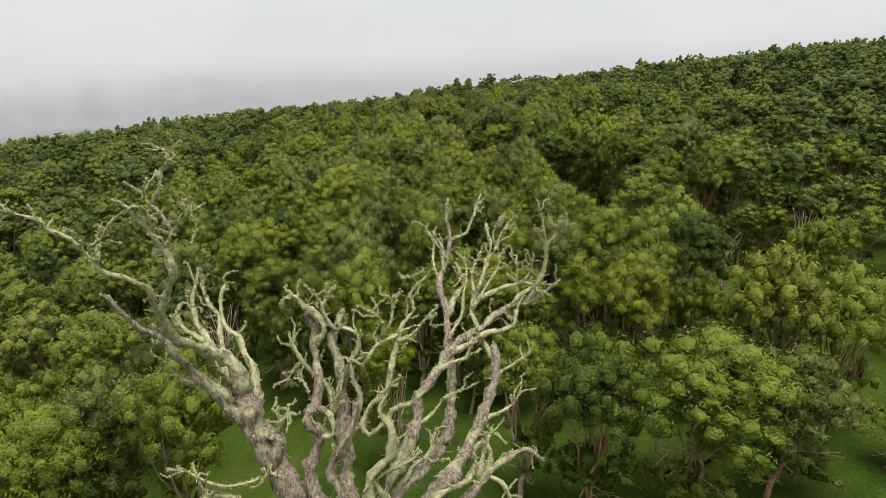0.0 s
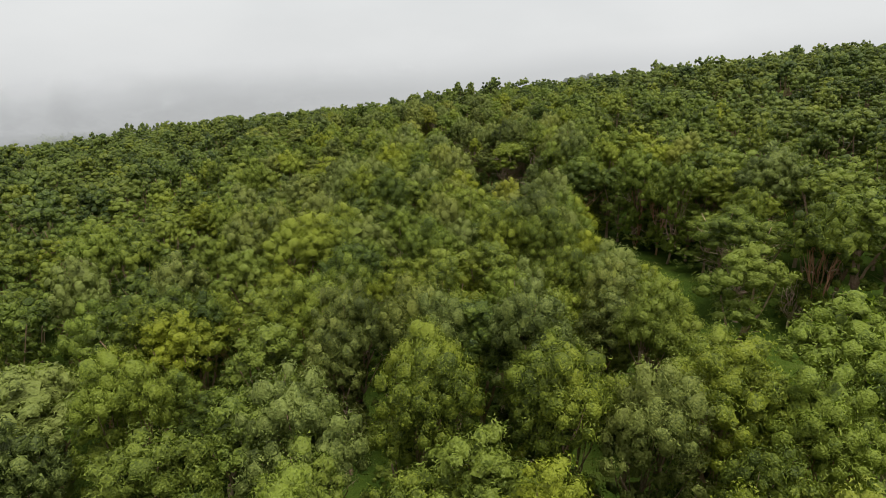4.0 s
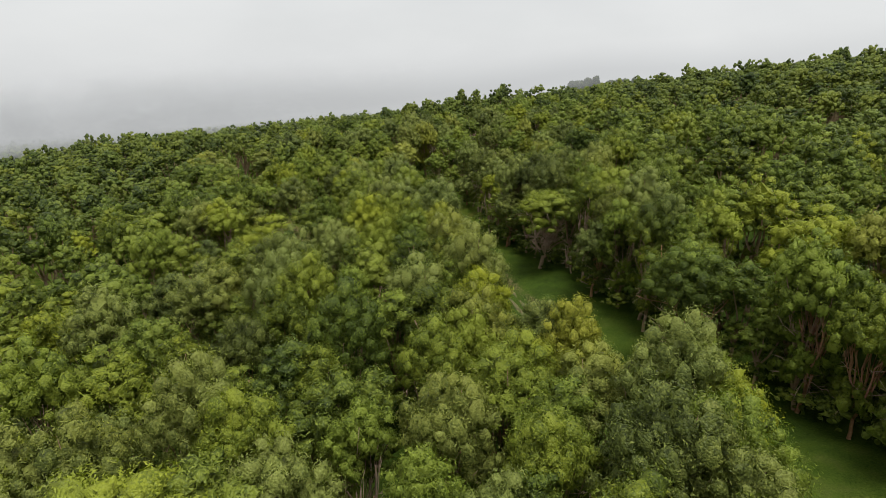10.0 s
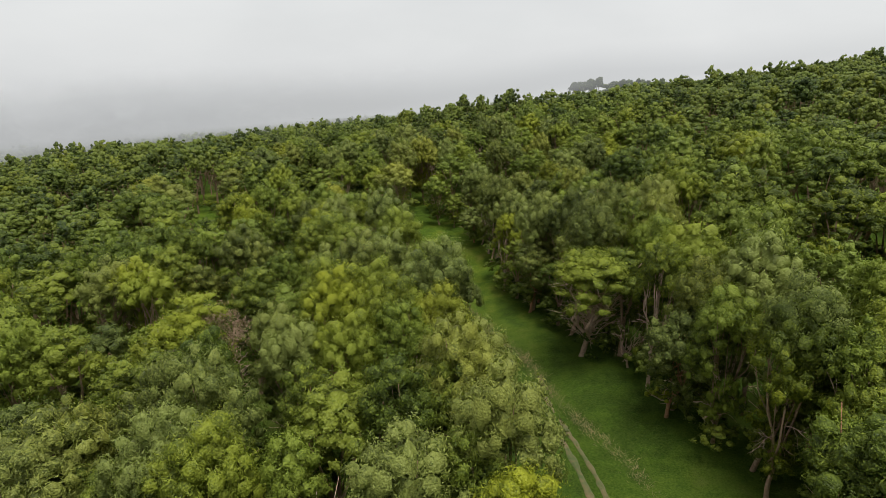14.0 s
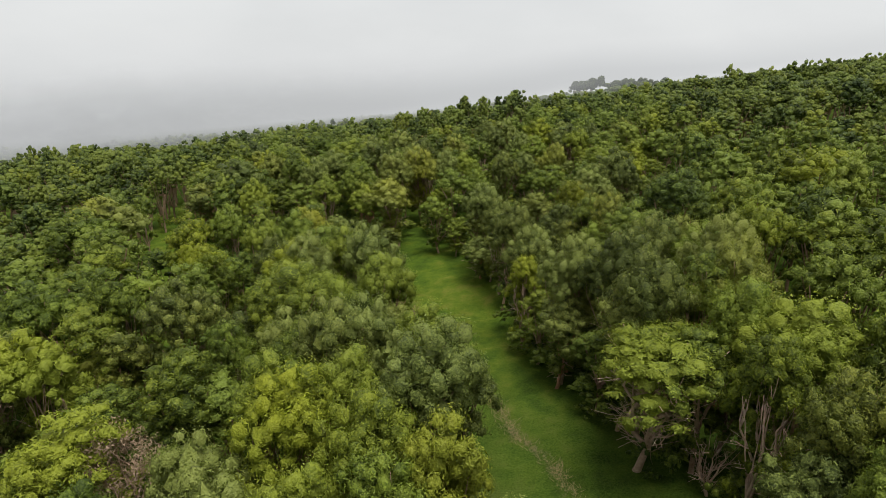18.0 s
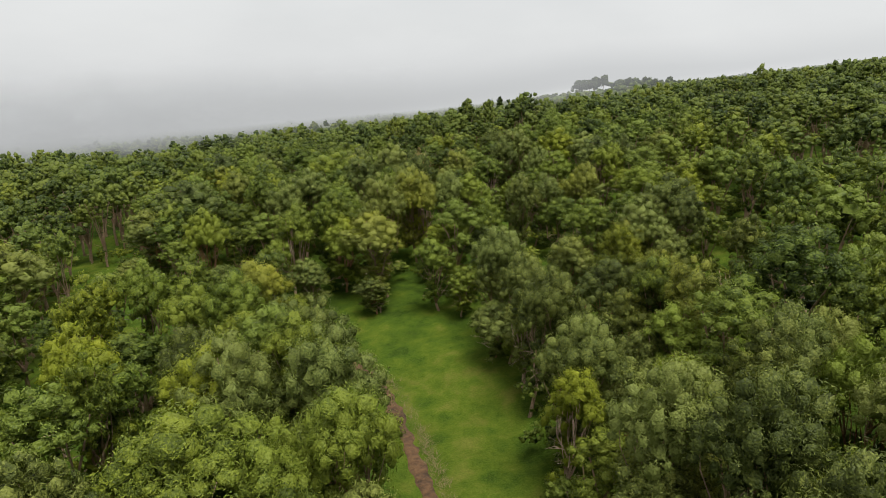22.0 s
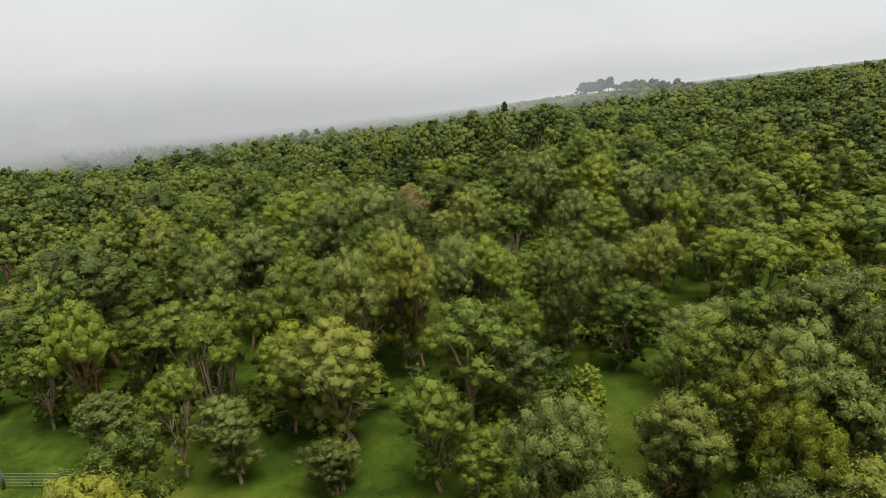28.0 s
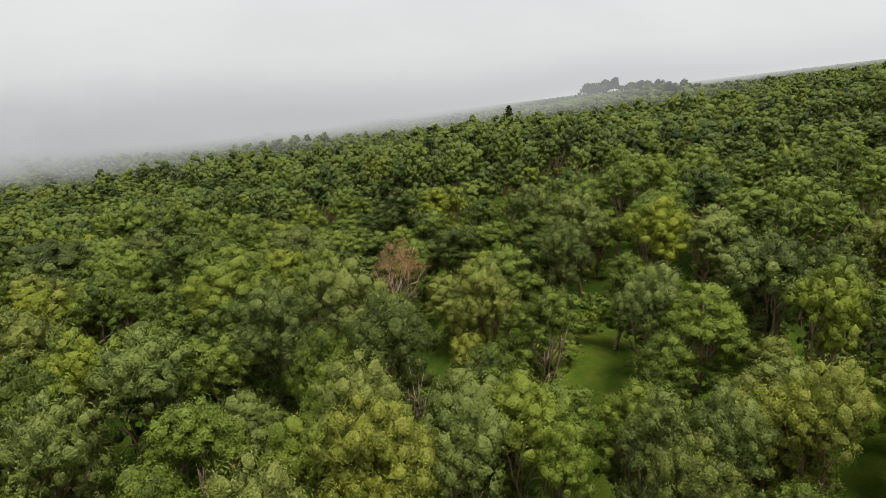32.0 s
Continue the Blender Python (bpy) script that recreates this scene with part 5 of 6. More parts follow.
dead_branch(dead_tree, ((-5.40, 11.36, 22.77), (-5.10, 11.38, 22.83), (-4.92, 11.43, 22.97)), 0.024, 0.016, 0.008, 207)
dead_branch(dead_tree, ((-5.80, 11.07, 23.17), (-5.56, 11.06, 23.13), (-5.55, 11.13, 22.72)), 0.023, 0.016, 0.016, 208)
dead_branch(dead_tree, ((-4.48, 12.80, 16.56), (-4.90, 12.77, 17.44), (-5.34, 12.68, 18.15), (-5.76, 12.58, 18.81), (-6.07, 12.43, 19.30), (-6.16, 12.35, 19.71), (-6.62, 12.18, 20.13), (-6.90, 12.02, 20.60), (-7.05, 11.93, 20.99)), 0.190, 0.114, 0.035, 209)
dead_branch(dead_tree, ((-5.11, 12.74, 17.99), (-5.44, 12.68, 18.45), (-5.89, 12.52, 18.62), (-6.24, 12.44, 19.00)), 0.097, 0.059, 0.029, 210)
dead_branch(dead_tree, ((-4.55, 12.93, 17.29), (-4.63, 13.38, 17.72), (-4.87, 13.86, 18.21), (-5.20, 14.27, 18.48), (-5.33, 14.56, 18.73), (-5.76, 14.82, 18.89), (-5.99, 15.17, 19.31), (-6.02, 15.38, 19.64), (-5.95, 15.57, 19.90)), 0.145, 0.087, 0.034, 211)
dead_branch(dead_tree, ((-4.94, 13.08, 18.06), (-5.43, 13.40, 18.42), (-5.83, 13.78, 18.92), (-6.22, 14.12, 19.31), (-6.41, 14.37, 19.74), (-6.37, 14.64, 20.26), (-6.32, 14.83, 20.53)), 0.133, 0.084, 0.033, 212)
dead_branch(dead_tree, ((-5.83, 13.78, 18.92), (-6.38, 13.80, 19.30), (-6.64, 13.91, 19.64), (-6.50, 14.01, 19.93)), 0.073, 0.052, 0.031, 213)
dead_branch(dead_tree, ((-5.39, 13.56, 18.57), (-5.68, 14.05, 19.11), (-5.80, 14.37, 19.43), (-6.13, 14.60, 19.81), (-6.32, 14.83, 20.19)), 0.073, 0.053, 0.033, 214)
dead_branch(dead_tree, ((-4.45, 12.80, 16.89), (-4.15, 12.67, 17.14), (-3.89, 12.65, 17.40), (-4.01, 12.73, 17.66)), 0.100, 0.061, 0.030, 215)
dead_branch(dead_tree, ((-3.98, 12.63, 17.33), (-3.77, 12.61, 17.61), (-3.69, 12.63, 17.68)), 0.050, 0.040, 0.020, 216)
dead_branch(dead_tree, ((-4.55, 12.86, 17.09), (-3.94, 12.63, 17.01), (-3.94, 12.56, 16.82), (-4.17, 12.56, 16.16)), 0.156, 0.133, 0.156, 217)
dead_branch(dead_tree, ((-4.48, 12.48, 15.93), (-4.83, 12.11, 16.09), (-5.16, 11.93, 16.16), (-5.49, 11.80, 16.43), (-5.84, 11.77, 16.65), (-6.28, 11.71, 16.78)), 0.041, 0.040, 0.029, 218)
dead_branch(dead_tree, ((-3.78, 12.45, 15.84), (-4.03, 12.35, 16.17), (-4.32, 12.27, 16.26)), 0.051, 0.041, 0.030, 219)
dead_branch(dead_tree, ((-4.89, 12.00, 15.75), (-5.26, 11.94, 15.87), (-5.63, 11.86, 15.95)), 0.070, 0.050, 0.030, 220)
dead_branch(dead_tree, ((-2.02, 12.32, 14.15), (-2.72, 12.46, 14.90), (-3.24, 12.59, 15.61), (-3.19, 12.86, 16.44), (-2.94, 12.90, 16.88), (-3.26, 12.90, 17.20), (-3.30, 12.99, 17.46), (-3.09, 13.15, 17.63), (-3.11, 13.48, 18.31), (-3.22, 13.78, 18.91), (-3.14, 13.91, 19.31), (-3.37, 14.01, 19.61)), 0.160, 0.148, 0.084, 221)
dead_branch(dead_tree, ((-3.22, 13.78, 18.91), (-2.93, 13.80, 19.32), (-3.10, 13.82, 19.69), (-3.50, 13.84, 20.06), (-3.74, 13.80, 20.27)), 0.102, 0.072, 0.041, 222)
dead_branch(dead_tree, ((-3.09, 13.12, 17.57), (-2.75, 12.97, 17.43), (-2.67, 12.84, 17.03), (-2.97, 12.90, 16.88)), 0.101, 0.083, 0.083, 223)
dead_branch(dead_tree, ((-3.14, 13.48, 18.31), (-2.87, 13.43, 17.86), (-2.73, 13.25, 17.32), (-2.59, 13.43, 17.86), (-2.51, 13.56, 18.27)), 0.073, 0.063, 0.063, 224)
dead_branch(dead_tree, ((-1.96, 12.40, 14.07), (-2.29, 12.71, 15.03), (-2.44, 12.98, 15.85), (-2.45, 13.25, 16.66), (-2.54, 13.52, 17.48), (-2.58, 13.76, 18.23), (-2.80, 13.96, 18.82), (-2.68, 14.14, 19.37), (-2.55, 14.24, 19.69)), 0.230, 0.195, 0.074, 225)
dead_branch(dead_tree, ((-2.43, 13.03, 16.32), (-2.19, 13.17, 17.06), (-2.07, 13.30, 17.78), (-2.24, 13.45, 18.25), (-2.32, 13.56, 18.59), (-2.07, 13.69, 18.96), (-2.13, 13.78, 19.23), (-2.50, 13.83, 19.39)), 0.084, 0.063, 0.042, 226)
dead_branch(dead_tree, ((-1.88, 12.41, 14.42), (-2.54, 12.47, 15.58), (-2.74, 12.58, 16.24), (-2.52, 12.65, 16.76), (-2.21, 12.80, 17.22), (-2.08, 12.97, 17.75)), 0.126, 0.101, 0.061, 227)
dead_branch(dead_tree, ((-3.20, 13.45, 18.25), (-3.47, 13.47, 18.63), (-3.63, 13.48, 18.97), (-3.74, 13.54, 19.15)), 0.052, 0.041, 0.031, 228)
dead_branch(dead_tree, ((-3.46, 13.48, 18.66), (-3.68, 13.30, 18.41), (-3.83, 13.20, 18.12)), 0.031, 0.021, 0.021, 229)
dead_branch(dead_tree, ((-3.28, 13.19, 17.77), (-3.37, 13.21, 18.15), (-3.52, 13.30, 18.41)), 0.041, 0.031, 0.021, 230)
dead_branch(dead_tree, ((-2.73, 13.99, 19.23), (-2.97, 14.02, 19.64), (-3.00, 14.10, 19.91), (-2.83, 14.18, 20.15)), 0.063, 0.042, 0.031, 231)
dead_branch(dead_tree, ((-3.00, 14.09, 19.88), (-3.20, 14.18, 20.15)), 0.042, 0.031, 0.021, 232)
dead_branch(dead_tree, ((-1.79, 12.37, 14.63), (-1.76, 12.48, 15.91), (-1.27, 12.59, 16.57), (-1.24, 12.70, 17.22), (-1.51, 12.76, 17.73), (-1.35, 12.97, 18.07), (-1.24, 13.23, 18.54), (-1.10, 13.54, 19.15), (-0.97, 13.77, 19.54), (-0.72, 13.97, 19.82), (-0.83, 14.09, 20.20), (-0.45, 14.32, 20.57)), 0.125, 0.073, 0.031, 233)
dead_branch(dead_tree, ((-1.09, 13.54, 19.15), (-0.67, 13.61, 19.35), (-0.49, 13.69, 19.62), (-0.30, 13.76, 19.82)), 0.062, 0.041, 0.031, 234)
dead_branch(dead_tree, ((-1.07, 13.60, 19.32), (-1.54, 13.45, 19.21), (-1.76, 13.26, 18.94), (-1.96, 13.18, 18.70)), 0.062, 0.051, 0.030, 235)
dead_branch(dead_tree, ((-1.54, 13.47, 19.26), (-1.44, 13.50, 19.67), (-1.69, 13.58, 19.93)), 0.031, 0.031, 0.020, 236)
dead_branch(dead_tree, ((-1.43, 13.51, 19.39), (-1.23, 13.62, 19.72), (-1.24, 13.75, 20.11)), 0.031, 0.031, 0.020, 237)
dead_branch(dead_tree, ((-0.78, 14.05, 20.07), (-0.59, 14.16, 20.40), (-0.87, 14.23, 20.63)), 0.031, 0.021, 0.010, 238)
dead_branch(dead_tree, ((-1.27, 12.78, 17.48), (-1.75, 12.65, 17.09), (-1.95, 12.72, 17.28), (-1.75, 12.87, 17.74), (-1.41, 12.97, 18.07)), 0.061, 0.061, 0.051, 239)
dead_branch(dead_tree, ((-1.74, 12.49, 14.35), (-1.34, 13.06, 15.44), (-0.84, 13.53, 16.22), (-0.66, 13.82, 16.80), (-0.61, 14.18, 17.25), (-0.27, 14.61, 17.60), (0.08, 15.04, 17.94), (0.50, 15.45, 18.25), (1.08, 15.84, 18.45), (1.79, 16.36, 18.78), (2.54, 16.71, 18.87), (3.43, 17.16, 19.29)), 0.184, 0.138, 0.050, 240)
dead_branch(dead_tree, ((1.02, 16.60, 19.30), (1.30, 17.20, 19.85), (1.62, 17.90, 20.20), (1.85, 18.40, 20.50), (2.10, 18.80, 20.72)), 0.055, 0.042, 0.026, 270)
dead_branch(dead_tree, ((1.62, 17.90, 20.20), (1.58, 18.10, 20.62), (1.72, 18.20, 20.95)), 0.036, 0.030, 0.022, 271)
dead_branch(dead_tree, ((0.90, 16.30, 18.90), (1.25, 16.90, 19.20), (1.60, 17.30, 19.70), (1.70, 17.60, 20.10)), 0.050, 0.038, 0.022, 272)
dead_branch(dead_tree, ((0.20, 16.20, 17.90), (0.55, 16.90, 18.40), (0.72, 17.60, 19.20), (0.66, 18.20, 19.90)), 0.052, 0.040, 0.024, 273)
dead_branch(dead_tree, ((-0.61, 14.04, 17.13), (-1.15, 13.92, 17.10), (-1.39, 13.74, 16.88), (-1.29, 13.53, 16.56), (-1.22, 13.16, 16.06)), 0.077, 0.065, 0.064, 241)
dead_branch(dead_tree, ((0.11, 15.04, 17.94), (0.66, 15.32, 18.17), (1.31, 15.69, 18.34), (1.98, 16.03, 18.40), (2.17, 16.36, 18.75)), 0.081, 0.071, 0.049, 242)
dead_branch(dead_tree, ((-0.27, 14.61, 17.60), (0.26, 14.91, 17.87), (0.66, 15.13, 17.89), (0.82, 15.46, 18.28)), 0.079, 0.069, 0.047, 243)
dead_branch(dead_tree, ((-1.47, 12.48, 14.00), (-1.13, 13.13, 14.94), (-0.56, 13.60, 15.29), (0.00, 14.17, 15.67), (0.21, 14.76, 16.08), (0.24, 15.65, 17.10), (0.18, 16.32, 17.75), (0.11, 17.01, 18.45), (-0.10, 17.65, 19.02), (0.11, 18.22, 19.67), (0.21, 18.70, 20.36), (0.10, 19.02, 20.93), (0.19, 19.21, 21.40)), 0.173, 0.129, 0.040, 244)
dead_branch(dead_tree, ((0.15, 16.84, 18.34), (0.43, 17.51, 18.79), (0.66, 18.11, 18.95), (0.41, 18.79, 19.35)), 0.087, 0.063, 0.039, 245)
dead_branch(dead_tree, ((-0.10, 17.59, 19.04), (-0.32, 18.55, 19.54), (-0.30, 19.45, 19.84), (-0.63, 20.36, 20.16)), 0.051, 0.039, 0.026, 246)
dead_branch(dead_tree, ((0.23, 18.60, 20.19), (0.76, 18.86, 20.37), (0.95, 19.20, 20.78), (1.22, 19.63, 21.44)), 0.053, 0.040, 0.026, 247)
dead_branch(dead_tree, ((0.02, 17.92, 19.39), (-0.04, 18.69, 19.88), (-0.17, 19.23, 20.00)), 0.052, 0.039, 0.026, 248)
dead_branch(dead_tree, ((-1.26, 12.55, 13.57), (-0.40, 13.13, 14.68), (0.27, 13.52, 15.26), (0.86, 14.20, 16.02), (1.24, 14.72, 16.66), (1.48, 15.12, 17.23), (1.49, 15.59, 18.04)), 0.223, 0.172, 0.115, 249)
dead_branch(dead_tree, ((1.48, 15.36, 17.63), (1.01, 15.94, 18.31), (0.85, 16.37, 18.82), (1.12, 16.93, 19.41), (1.33, 17.38, 19.97), (1.45, 17.78, 20.38), (1.29, 18.21, 20.88)), 0.083, 0.060, 0.037, 250)
dead_branch(dead_tree, ((1.05, 14.38, 16.25), (1.55, 14.56, 16.49), (1.96, 14.72, 16.66), (2.12, 14.81, 16.92)), 0.069, 0.046, 0.023, 251)
dead_branch(dead_tree, ((1.44, 15.13, 17.26), (1.95, 15.33, 17.56), (2.45, 15.51, 17.77)), 0.047, 0.035, 0.024, 252)
dead_branch(dead_tree, ((0.94, 16.45, 18.88), (0.88, 16.97, 19.39), (0.96, 17.37, 19.87), (1.14, 17.78, 20.01)), 0.048, 0.036, 0.024, 253)
dead_branch(dead_tree, ((1.00, 16.18, 19.18), (1.67, 16.56, 19.38), (2.27, 16.80, 19.46), (2.94, 16.96, 19.31)), 0.060, 0.049, 0.037, 254)
dead_branch(dead_tree, ((-0.17, 12.72, 13.77), (0.50, 13.21, 14.62), (1.03, 13.54, 14.98), (1.47, 13.85, 15.28), (1.90, 14.12, 15.48), (2.38, 14.25, 15.54), (2.79, 14.25, 15.22)), 0.141, 0.109, 0.046, 255)
dead_branch(dead_tree, ((0.95, 13.52, 14.91), (1.30, 13.84, 15.56), (1.15, 13.98, 16.00), (0.85, 13.88, 15.71), (0.91, 13.69, 15.13)), 0.067, 0.067, 0.067, 256)
dead_branch(dead_tree, ((1.26, 13.68, 15.10), (1.72, 13.59, 14.81), (1.89, 13.46, 14.41)), 0.056, 0.056, 0.045, 257)
dead_branch(dead_tree, ((1.73, 14.12, 15.80), (1.49, 14.12, 16.11), (1.31, 14.11, 16.08)), 0.046, 0.045, 0.034, 258)
dead_branch(dead_tree, ((0.95, 13.56, 15.05), (1.15, 13.93, 15.85), (1.31, 14.11, 16.08)), 0.067, 0.067, 0.057, 259)
dead_branch(dead_tree, ((2.46, 16.71, 18.87), (2.89, 16.76, 19.65), (2.99, 16.81, 20.43), (2.87, 16.75, 21.22), (2.72, 16.61, 21.72)), 0.062, 0.050, 0.025, 260)
dead_branch(dead_tree, ((2.91, 16.79, 20.52), (3.28, 16.90, 20.97), (3.47, 16.83, 21.16), (3.48, 16.82, 21.56)), 0.038, 0.038, 0.025, 261)
dead_branch(dead_tree, ((2.19, 16.72, 19.22), (2.16, 16.88, 19.70), (2.12, 17.01, 20.10)), 0.037, 0.025, 0.025, 262)
dead_branch(dead_tree, ((2.36, 16.80, 19.46), (2.57, 16.90, 19.78), (2.64, 17.00, 20.07)), 0.037, 0.025, 0.012, 263)
dead_branch(dead_tree, ((2.02, 16.50, 18.87), (2.44, 16.72, 19.23), (3.06, 16.99, 19.39)), 0.061, 0.050, 0.037, 264)
dead_branch(dead_tree, ((0.25, 14.61, 16.00), (-0.16, 14.50, 15.98), (-0.27, 14.18, 15.66), (-0.11, 13.89, 15.42)), 0.035, 0.034, 0.034, 265)
dead_branch(dead_tree, ((-0.63, 13.76, 16.63), (-0.26, 13.94, 16.85), (0.11, 14.17, 17.23), (0.49, 14.31, 17.32)), 0.044, 0.033, 0.022, 266)
dead_branch(dead_tree, ((-1.35, 13.09, 14.89), (-0.99, 13.23, 15.31), (-0.70, 13.45, 15.67), (-0.33, 13.63, 15.89), (-0.19, 13.85, 16.25)), 0.065, 0.055, 0.033, 267)
dead_branch(dead_tree, ((-1.19, 12.65, 14.20), (-0.17, 13.01, 14.96), (0.71, 13.25, 15.39), (0.82, 13.32, 15.60)), 0.075, 0.065, 0.044, 268)
dead_branch(dead_tree, ((-1.17, 12.59, 14.97), (-1.64, 12.56, 15.85), (-0.87, 12.78, 16.18), (-0.53, 12.96, 16.42)), 0.063, 0.053, 0.031, 269)


# ---- the lane: rut, dry strip, gate and fence ----
def ribbon(name, label, line, half, mat, lift, category, seed, hump=0.0):
    """A strip that follows the ground, with uneven edges."""
    rng = np.random.default_rng(seed)
    pts = smooth_line([(x, y, 0) for x, y in line], rng, 0.05, 0.5)
    tan = unit(np.gradient(pts, axis=0))
    side = np.stack([tan[:, 1], -tan[:, 0], np.zeros(len(tan))], 1)
    cols = np.array([-1.0, -0.6, -0.2, 0.2, 0.6, 1.0])
    rows = []
    for p, s in zip(pts, side):
        w = half * rng.uniform(0.6, 1.25)
        row = p[None] + cols[:, None] * s[None] * w
        row[:, 2] = ground_z(row[:, 0], row[:, 1]) + lift + hump * (1 - cols ** 2) + rng.uniform(-0.03, 0.03, 6)
        row[[0, -1], 2] -= lift + 0.06
        rows.append(row)
    v = np.array(rows).reshape(-1, 3)
    i = (np.arange(len(pts) - 1)[:, None] * 6 + np.arange(5)[None]).ravel()
    return tagged(new(name, mesh_of(name, v, np.stack([i, i + 1, i + 7, i + 6], 1), mat, True)), label, category, kind="structure")


RUT = ((8.4, 88.0), (6.9, 93.5), (6.2, 100.1), (4.6, 107.0), (2.5, 114.0), (-0.8, 123.8), (-2.5, 130.2), (-4.2, 136.2), (-5.8, 139.5), (-8.2, 142.9), (-11.4, 145.9), (-15.1, 148.7), (-18.0, 150.4))
ribbon("track_near", "bare red-brown soil of a worn wheel track in grass", RUT[0:4], 0.24, SOIL_GRASSY, 0.05, "track", 301)
ribbon("track_far", "bare red-brown soil rut across the clearing", ((-0.3, 122.2),) + RUT[5:], 0.56, SOIL, 0.10, "track", 302)
ribbon("track_east", "faint second wheel track in the grass", ((7.6, 93.8), (7.2, 98.0), (6.0, 105.0)), 0.2, SOIL_GRASSY, 0.05, "track", 305)


def tuft_field(name, label, spots, height, mat, seed, blades=9, spread=0.16):
    """Many grass tufts joined into one object."""
    rng = np.random.default_rng(seed)
    spots = np.asarray(spots)
    n = len(spots) * blades
    base = np.repeat(spots, blades, 0) + rng.normal(0, spread, (n, 2))
    z = ground_z(base[:, 0], base[:, 1]) - 0.03
    h = height * rng.uniform(0.45, 1.25, n)
    a = rng.uniform(0, 2 * math.pi, n)
    lean = rng.uniform(1.0, 2.0, n) * h
    w = h * 0.06 + 0.008
    p = np.stack([base[:, 0], base[:, 1], z], 1)
    side = np.stack([np.cos(a), np.sin(a), 0 * a], 1) * w[:, None]
    b = a + rng.uniform(0.6, 2.4, n)
    tip = p + np.stack([np.cos(b) * lean, np.sin(b) * lean, h], 1)
    v = np.stack([p - side, p + side, tip], 1)
    back = np.cross(v[:, 1] - v[:, 0], v[:, 2] - v[:, 0])[:, 2] < 0
    v[back] = v[back][:, ::-1]
    v = v.reshape(-1, 3)
    ob = new(name, mesh_of(name, v, np.arange(3 * n).reshape(-1, 3), mat, False, np.tile(np.array([0.0, 0.0, 1.0]), (3 * n, 1)) + np.repeat(rng.normal(0, 0.12, (n, 3)), 3, 0)))
    return tagged(ob, label, "grass", kind="stuff")


def along(line, step, half, seed):
    rng = np.random.default_rng(seed)
    p = smooth_line([(x, y, 0) for x, y in line], rng, 0.0, step)
    return p[:, :2] + rng.normal(0, half, (len(p), 2))


STRIP = ((11.5, 88.5), (10.3, 92.8), (9.1, 98.0), (7.6, 102.0), (6.4, 106.0), (5.3, 110.5), (3.5, 114.2), (2.3, 118.8), (0.4, 123.4), (-1.5, 130.0), (-2.5, 133.5), (-4.3, 138.5), (-6.3, 142.0), (-9.0, 145.5), (-14.0, 149.8))
tuft_field("dry_grass_strip", "line of dry straw-coloured grass along the lane", along(STRIP, 0.12, 0.13, 310), 0.22, STRAW, 312, 10, 0.22)
rng = np.random.default_rng(315)
cand = np.stack([rng.uniform(-32, 32, 90000), rng.uniform(18, 200, 90000)], 1)
gap = openness(cand[:, 0], cand[:, 1])
open_spots = cand[gap < 0.6]
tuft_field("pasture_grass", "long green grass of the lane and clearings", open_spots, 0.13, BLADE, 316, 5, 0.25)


def gate():
    """A tubular farm gate between two posts, with a short run of rail fence."""
    a, b = np.array([-27.7, 154.4]), np.array([-23.75, 153.95])
    def at(p, h):
        return np.array([p[0], p[1], gz(p[0], p[1]) + h])
    g = new("farm_gate")
    tagged(g, "closed tubular steel farm gate between wooden posts", "gate")
    for h in (0.22, 0.45, 0.68, 0.9, 1.1):
        part("rail", clean_quads("rail", *tube([at(a, h) + (0.15, 0, 0), at((a + b) / 2, h), at(b, h) - (0.15, 0, 0)], (0.019, 0.019, 0.019), 8), GALVANISED), g)
    for f in (0.04, 0.5, 0.96):
        p = a * (1 - f) + b * f
        part("upright", clean_quads("upright", *tube([at(p, 0.2), at(p, 0.66), at(p, 1.12)], (0.026, 0.026, 0.026), 8), GALVANISED), g)
    for k, p in enumerate((a, b, b + np.array([1.75, -0.2]), a - np.array([2.4, -0.3]), a - np.array([4.8, -0.6]))):
        r = 0.09 if k < 2 else 0.06
        tall = 1.35 if k < 2 else 1.15
        ob = new("fence_post", clean_quads("fence_post", *tube([at(p, -0.3), at(p, 0.5), at(p, tall), at(p, tall + 0.02)], (r, r, r * 0.95, r * 0.6), 9), POST_WOOD))
        tagged(ob, "dark weathered wooden fence post" if k else "dark weathered wooden gate post", "post", "fence posts")
    for p, q in ((b, b + np.array([1.75, -0.2])), (a, a - np.array([2.4, -0.3])), (a - np.array([2.4, -0.3]), a - np.array([4.8, -0.6]))):
        for h in (1.05, 0.6):
            ob = new("fence_rail", clean_quads("fence_rail", *tube([at(p, h), at((p + q) / 2, h - 0.02), at(q, h - 0.03)], (0.03, 0.03, 0.03), 6), GALVANISED))
            tagged(ob, "thin grey fence rail between posts", "rail", "fence rails")


gate()


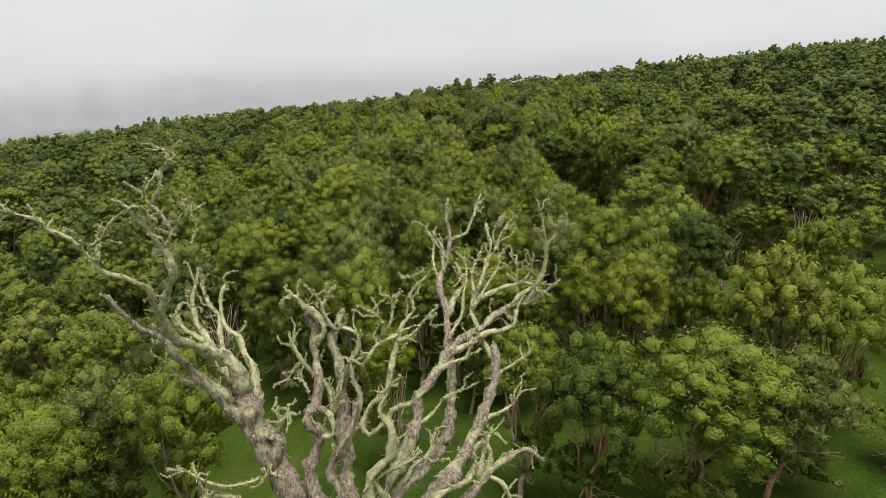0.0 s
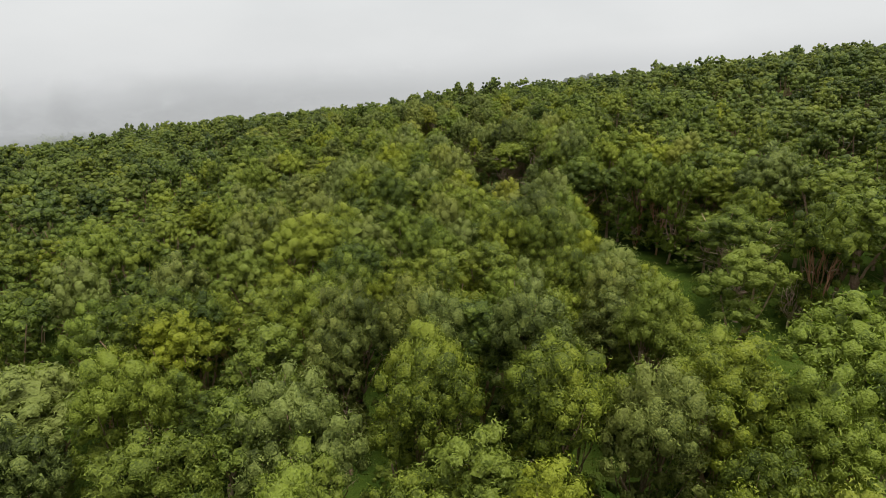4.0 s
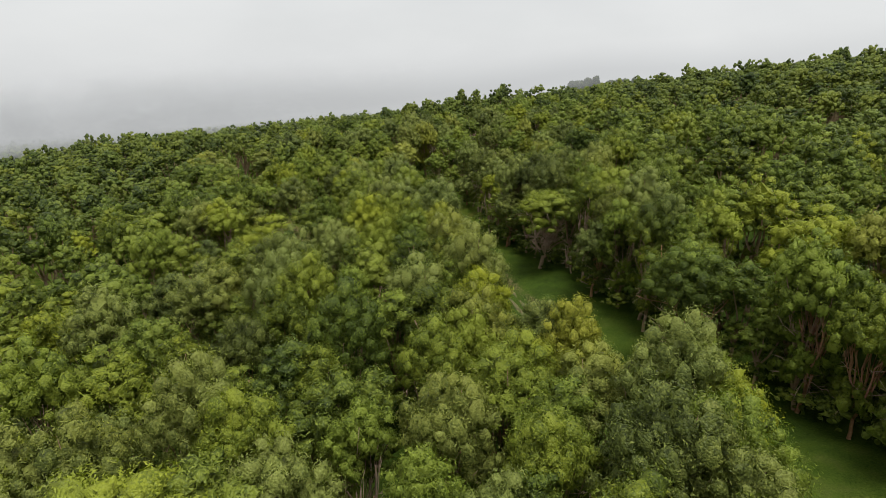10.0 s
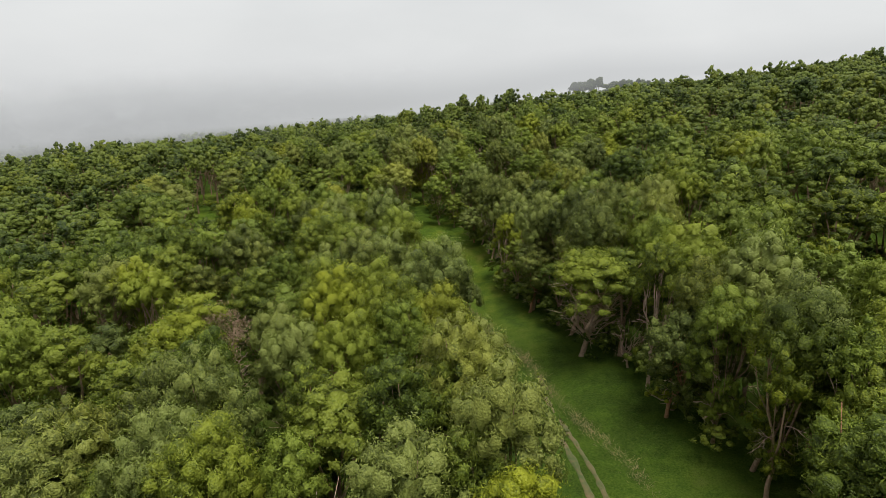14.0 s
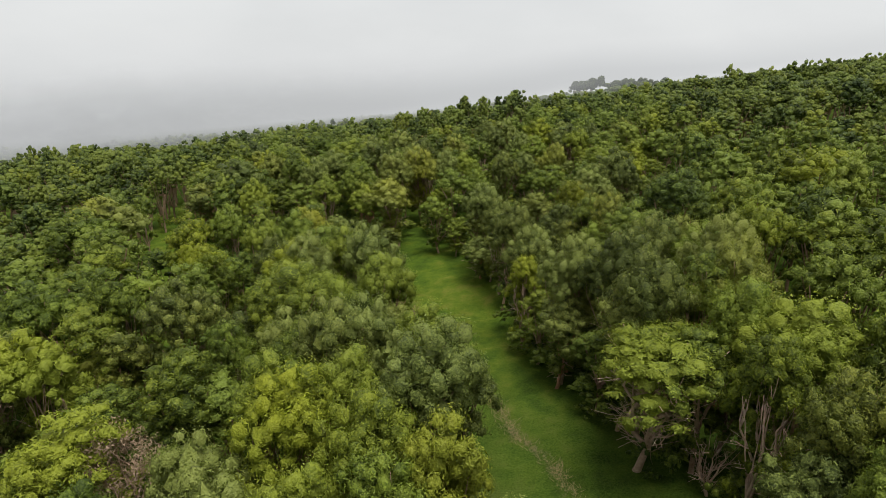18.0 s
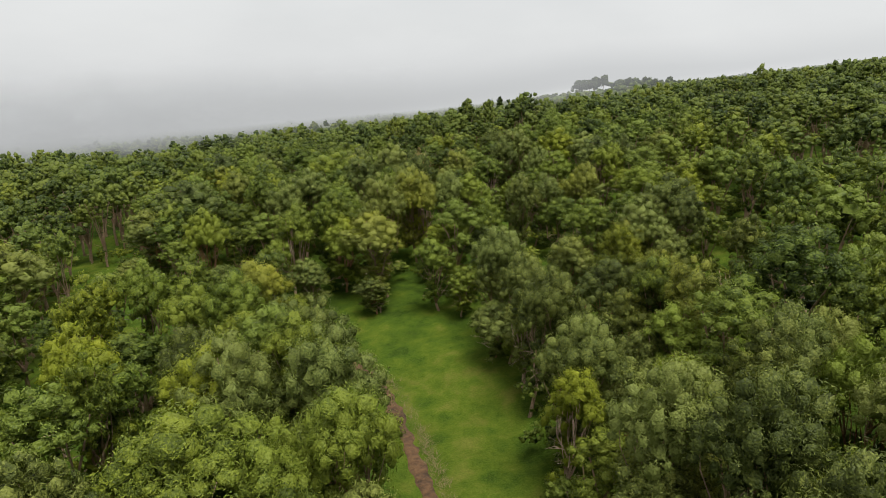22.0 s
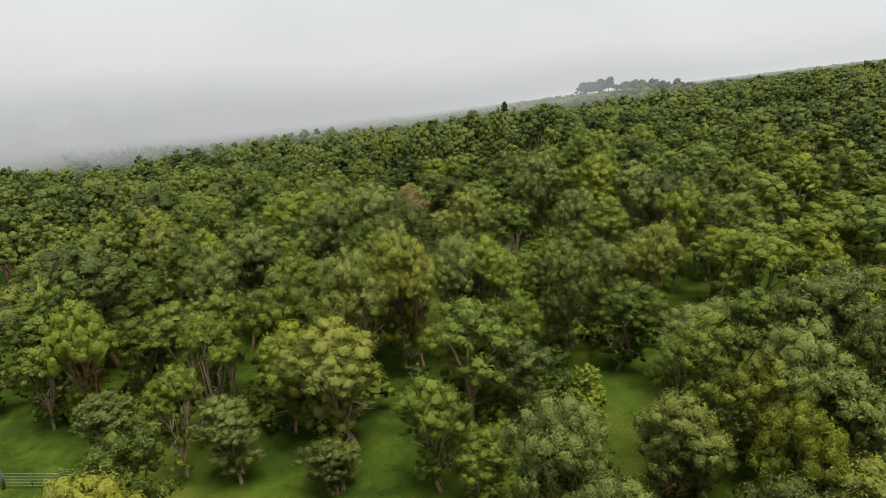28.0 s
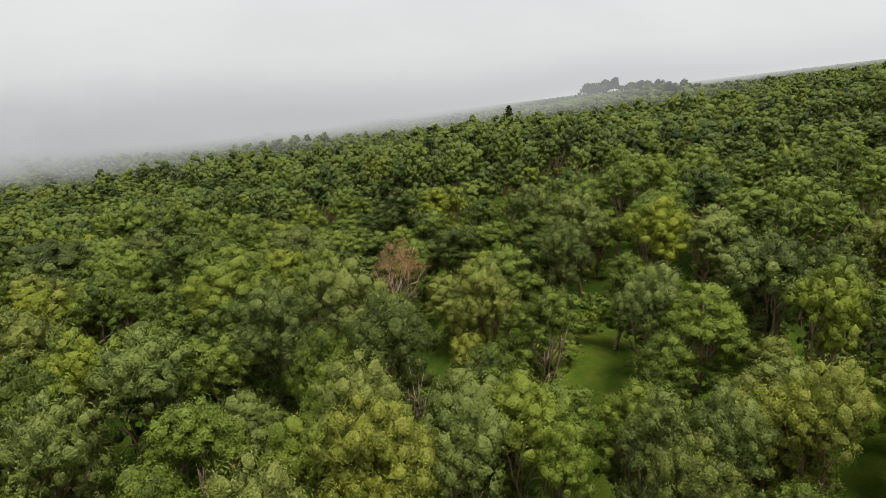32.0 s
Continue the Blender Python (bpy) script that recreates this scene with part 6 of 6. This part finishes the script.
# ---- taller trees on the skyline ----
def skyline_tree(seed, x, y, height, radius, label, clumps=16, count=40, length=0.9):
    rng = np.random.default_rng(seed)
    z = gz(x, y)
    ob = new("skyline_tree")
    ob.matrix_basis = Matrix.Translation((x, y, z))
    part("trunk", clean_quads("trunk", *tube(wander(rng, (0, 0, -0.5), (0, 0, height * 0.8), 5, 0.1), np.linspace(0.03, 0.01, 5) * height, 6), BARK), ob)
    bits = []
    for i in range(clumps):
        u = i / (clumps - 1)
        a = i * 2.4
        r = radius * (1 - 0.75 * u) * rng.uniform(0.4, 1.0)
        c = np.array([r * math.cos(a), r * math.sin(a), height * (0.45 + 0.52 * u)])
        rad = radius * rng.uniform(0.28, 0.5)
        bits.append(floret(rng, c, rad * 1.2, np.ones(3), 1, np.array([0, 0, height * 0.5])))
        bits.append(leaf_shell(rng, c, rad * 1.15, np.ones(3), count, length, c, np.array([0, 0, height * 0.5])))
    bits = join_puffs(bits)
    part("crown", mesh_of("crown", bits[0], bits[1], LEAF_FAR, False, bits[2]), ob)
    tagged(ob, label, "tree", "tall trees on the skyline")


skyline_tree(401, -3.4, 268.0, 11.5, 1.9, "dark pointed tree rising above the canopy")
skyline_tree(402, -92.0, 257.0, 10.5, 4.0, "broad dark tree rising above the canopy")
skyline_tree(403, -98.0, 262.0, 9.5, 3.0, "broad dark tree rising above the canopy")
skyline_tree(404, 30.0, 423.0, 15.0, 2.2, "dark pointed tree rising above the far canopy")
rng = np.random.default_rng(405)
for k in range(7):
    skyline_tree(410 + k, 148 + k * 5 + rng.uniform(-3, 3), 800 + rng.uniform(-15, 15), rng.uniform(9, 14), rng.uniform(3.5, 6), "tall broad tree of a clump standing in the mist", 14, 30, 2.4)
for k in range(12):
    skyline_tree(430 + k, 200 + k * 5.2 + rng.uniform(-3, 3), 800 + rng.uniform(-15, 15), rng.uniform(8, 14) if k % 4 else 8, rng.uniform(3.5, 7), "tall broad tree of a clump standing in the mist", 14, 30, 2.4)


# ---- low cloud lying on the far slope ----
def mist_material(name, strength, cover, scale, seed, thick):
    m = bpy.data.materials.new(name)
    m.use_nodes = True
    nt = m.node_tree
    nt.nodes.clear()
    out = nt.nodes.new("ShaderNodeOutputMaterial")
    # the cloud's skylit brightness is put in as emission of its own
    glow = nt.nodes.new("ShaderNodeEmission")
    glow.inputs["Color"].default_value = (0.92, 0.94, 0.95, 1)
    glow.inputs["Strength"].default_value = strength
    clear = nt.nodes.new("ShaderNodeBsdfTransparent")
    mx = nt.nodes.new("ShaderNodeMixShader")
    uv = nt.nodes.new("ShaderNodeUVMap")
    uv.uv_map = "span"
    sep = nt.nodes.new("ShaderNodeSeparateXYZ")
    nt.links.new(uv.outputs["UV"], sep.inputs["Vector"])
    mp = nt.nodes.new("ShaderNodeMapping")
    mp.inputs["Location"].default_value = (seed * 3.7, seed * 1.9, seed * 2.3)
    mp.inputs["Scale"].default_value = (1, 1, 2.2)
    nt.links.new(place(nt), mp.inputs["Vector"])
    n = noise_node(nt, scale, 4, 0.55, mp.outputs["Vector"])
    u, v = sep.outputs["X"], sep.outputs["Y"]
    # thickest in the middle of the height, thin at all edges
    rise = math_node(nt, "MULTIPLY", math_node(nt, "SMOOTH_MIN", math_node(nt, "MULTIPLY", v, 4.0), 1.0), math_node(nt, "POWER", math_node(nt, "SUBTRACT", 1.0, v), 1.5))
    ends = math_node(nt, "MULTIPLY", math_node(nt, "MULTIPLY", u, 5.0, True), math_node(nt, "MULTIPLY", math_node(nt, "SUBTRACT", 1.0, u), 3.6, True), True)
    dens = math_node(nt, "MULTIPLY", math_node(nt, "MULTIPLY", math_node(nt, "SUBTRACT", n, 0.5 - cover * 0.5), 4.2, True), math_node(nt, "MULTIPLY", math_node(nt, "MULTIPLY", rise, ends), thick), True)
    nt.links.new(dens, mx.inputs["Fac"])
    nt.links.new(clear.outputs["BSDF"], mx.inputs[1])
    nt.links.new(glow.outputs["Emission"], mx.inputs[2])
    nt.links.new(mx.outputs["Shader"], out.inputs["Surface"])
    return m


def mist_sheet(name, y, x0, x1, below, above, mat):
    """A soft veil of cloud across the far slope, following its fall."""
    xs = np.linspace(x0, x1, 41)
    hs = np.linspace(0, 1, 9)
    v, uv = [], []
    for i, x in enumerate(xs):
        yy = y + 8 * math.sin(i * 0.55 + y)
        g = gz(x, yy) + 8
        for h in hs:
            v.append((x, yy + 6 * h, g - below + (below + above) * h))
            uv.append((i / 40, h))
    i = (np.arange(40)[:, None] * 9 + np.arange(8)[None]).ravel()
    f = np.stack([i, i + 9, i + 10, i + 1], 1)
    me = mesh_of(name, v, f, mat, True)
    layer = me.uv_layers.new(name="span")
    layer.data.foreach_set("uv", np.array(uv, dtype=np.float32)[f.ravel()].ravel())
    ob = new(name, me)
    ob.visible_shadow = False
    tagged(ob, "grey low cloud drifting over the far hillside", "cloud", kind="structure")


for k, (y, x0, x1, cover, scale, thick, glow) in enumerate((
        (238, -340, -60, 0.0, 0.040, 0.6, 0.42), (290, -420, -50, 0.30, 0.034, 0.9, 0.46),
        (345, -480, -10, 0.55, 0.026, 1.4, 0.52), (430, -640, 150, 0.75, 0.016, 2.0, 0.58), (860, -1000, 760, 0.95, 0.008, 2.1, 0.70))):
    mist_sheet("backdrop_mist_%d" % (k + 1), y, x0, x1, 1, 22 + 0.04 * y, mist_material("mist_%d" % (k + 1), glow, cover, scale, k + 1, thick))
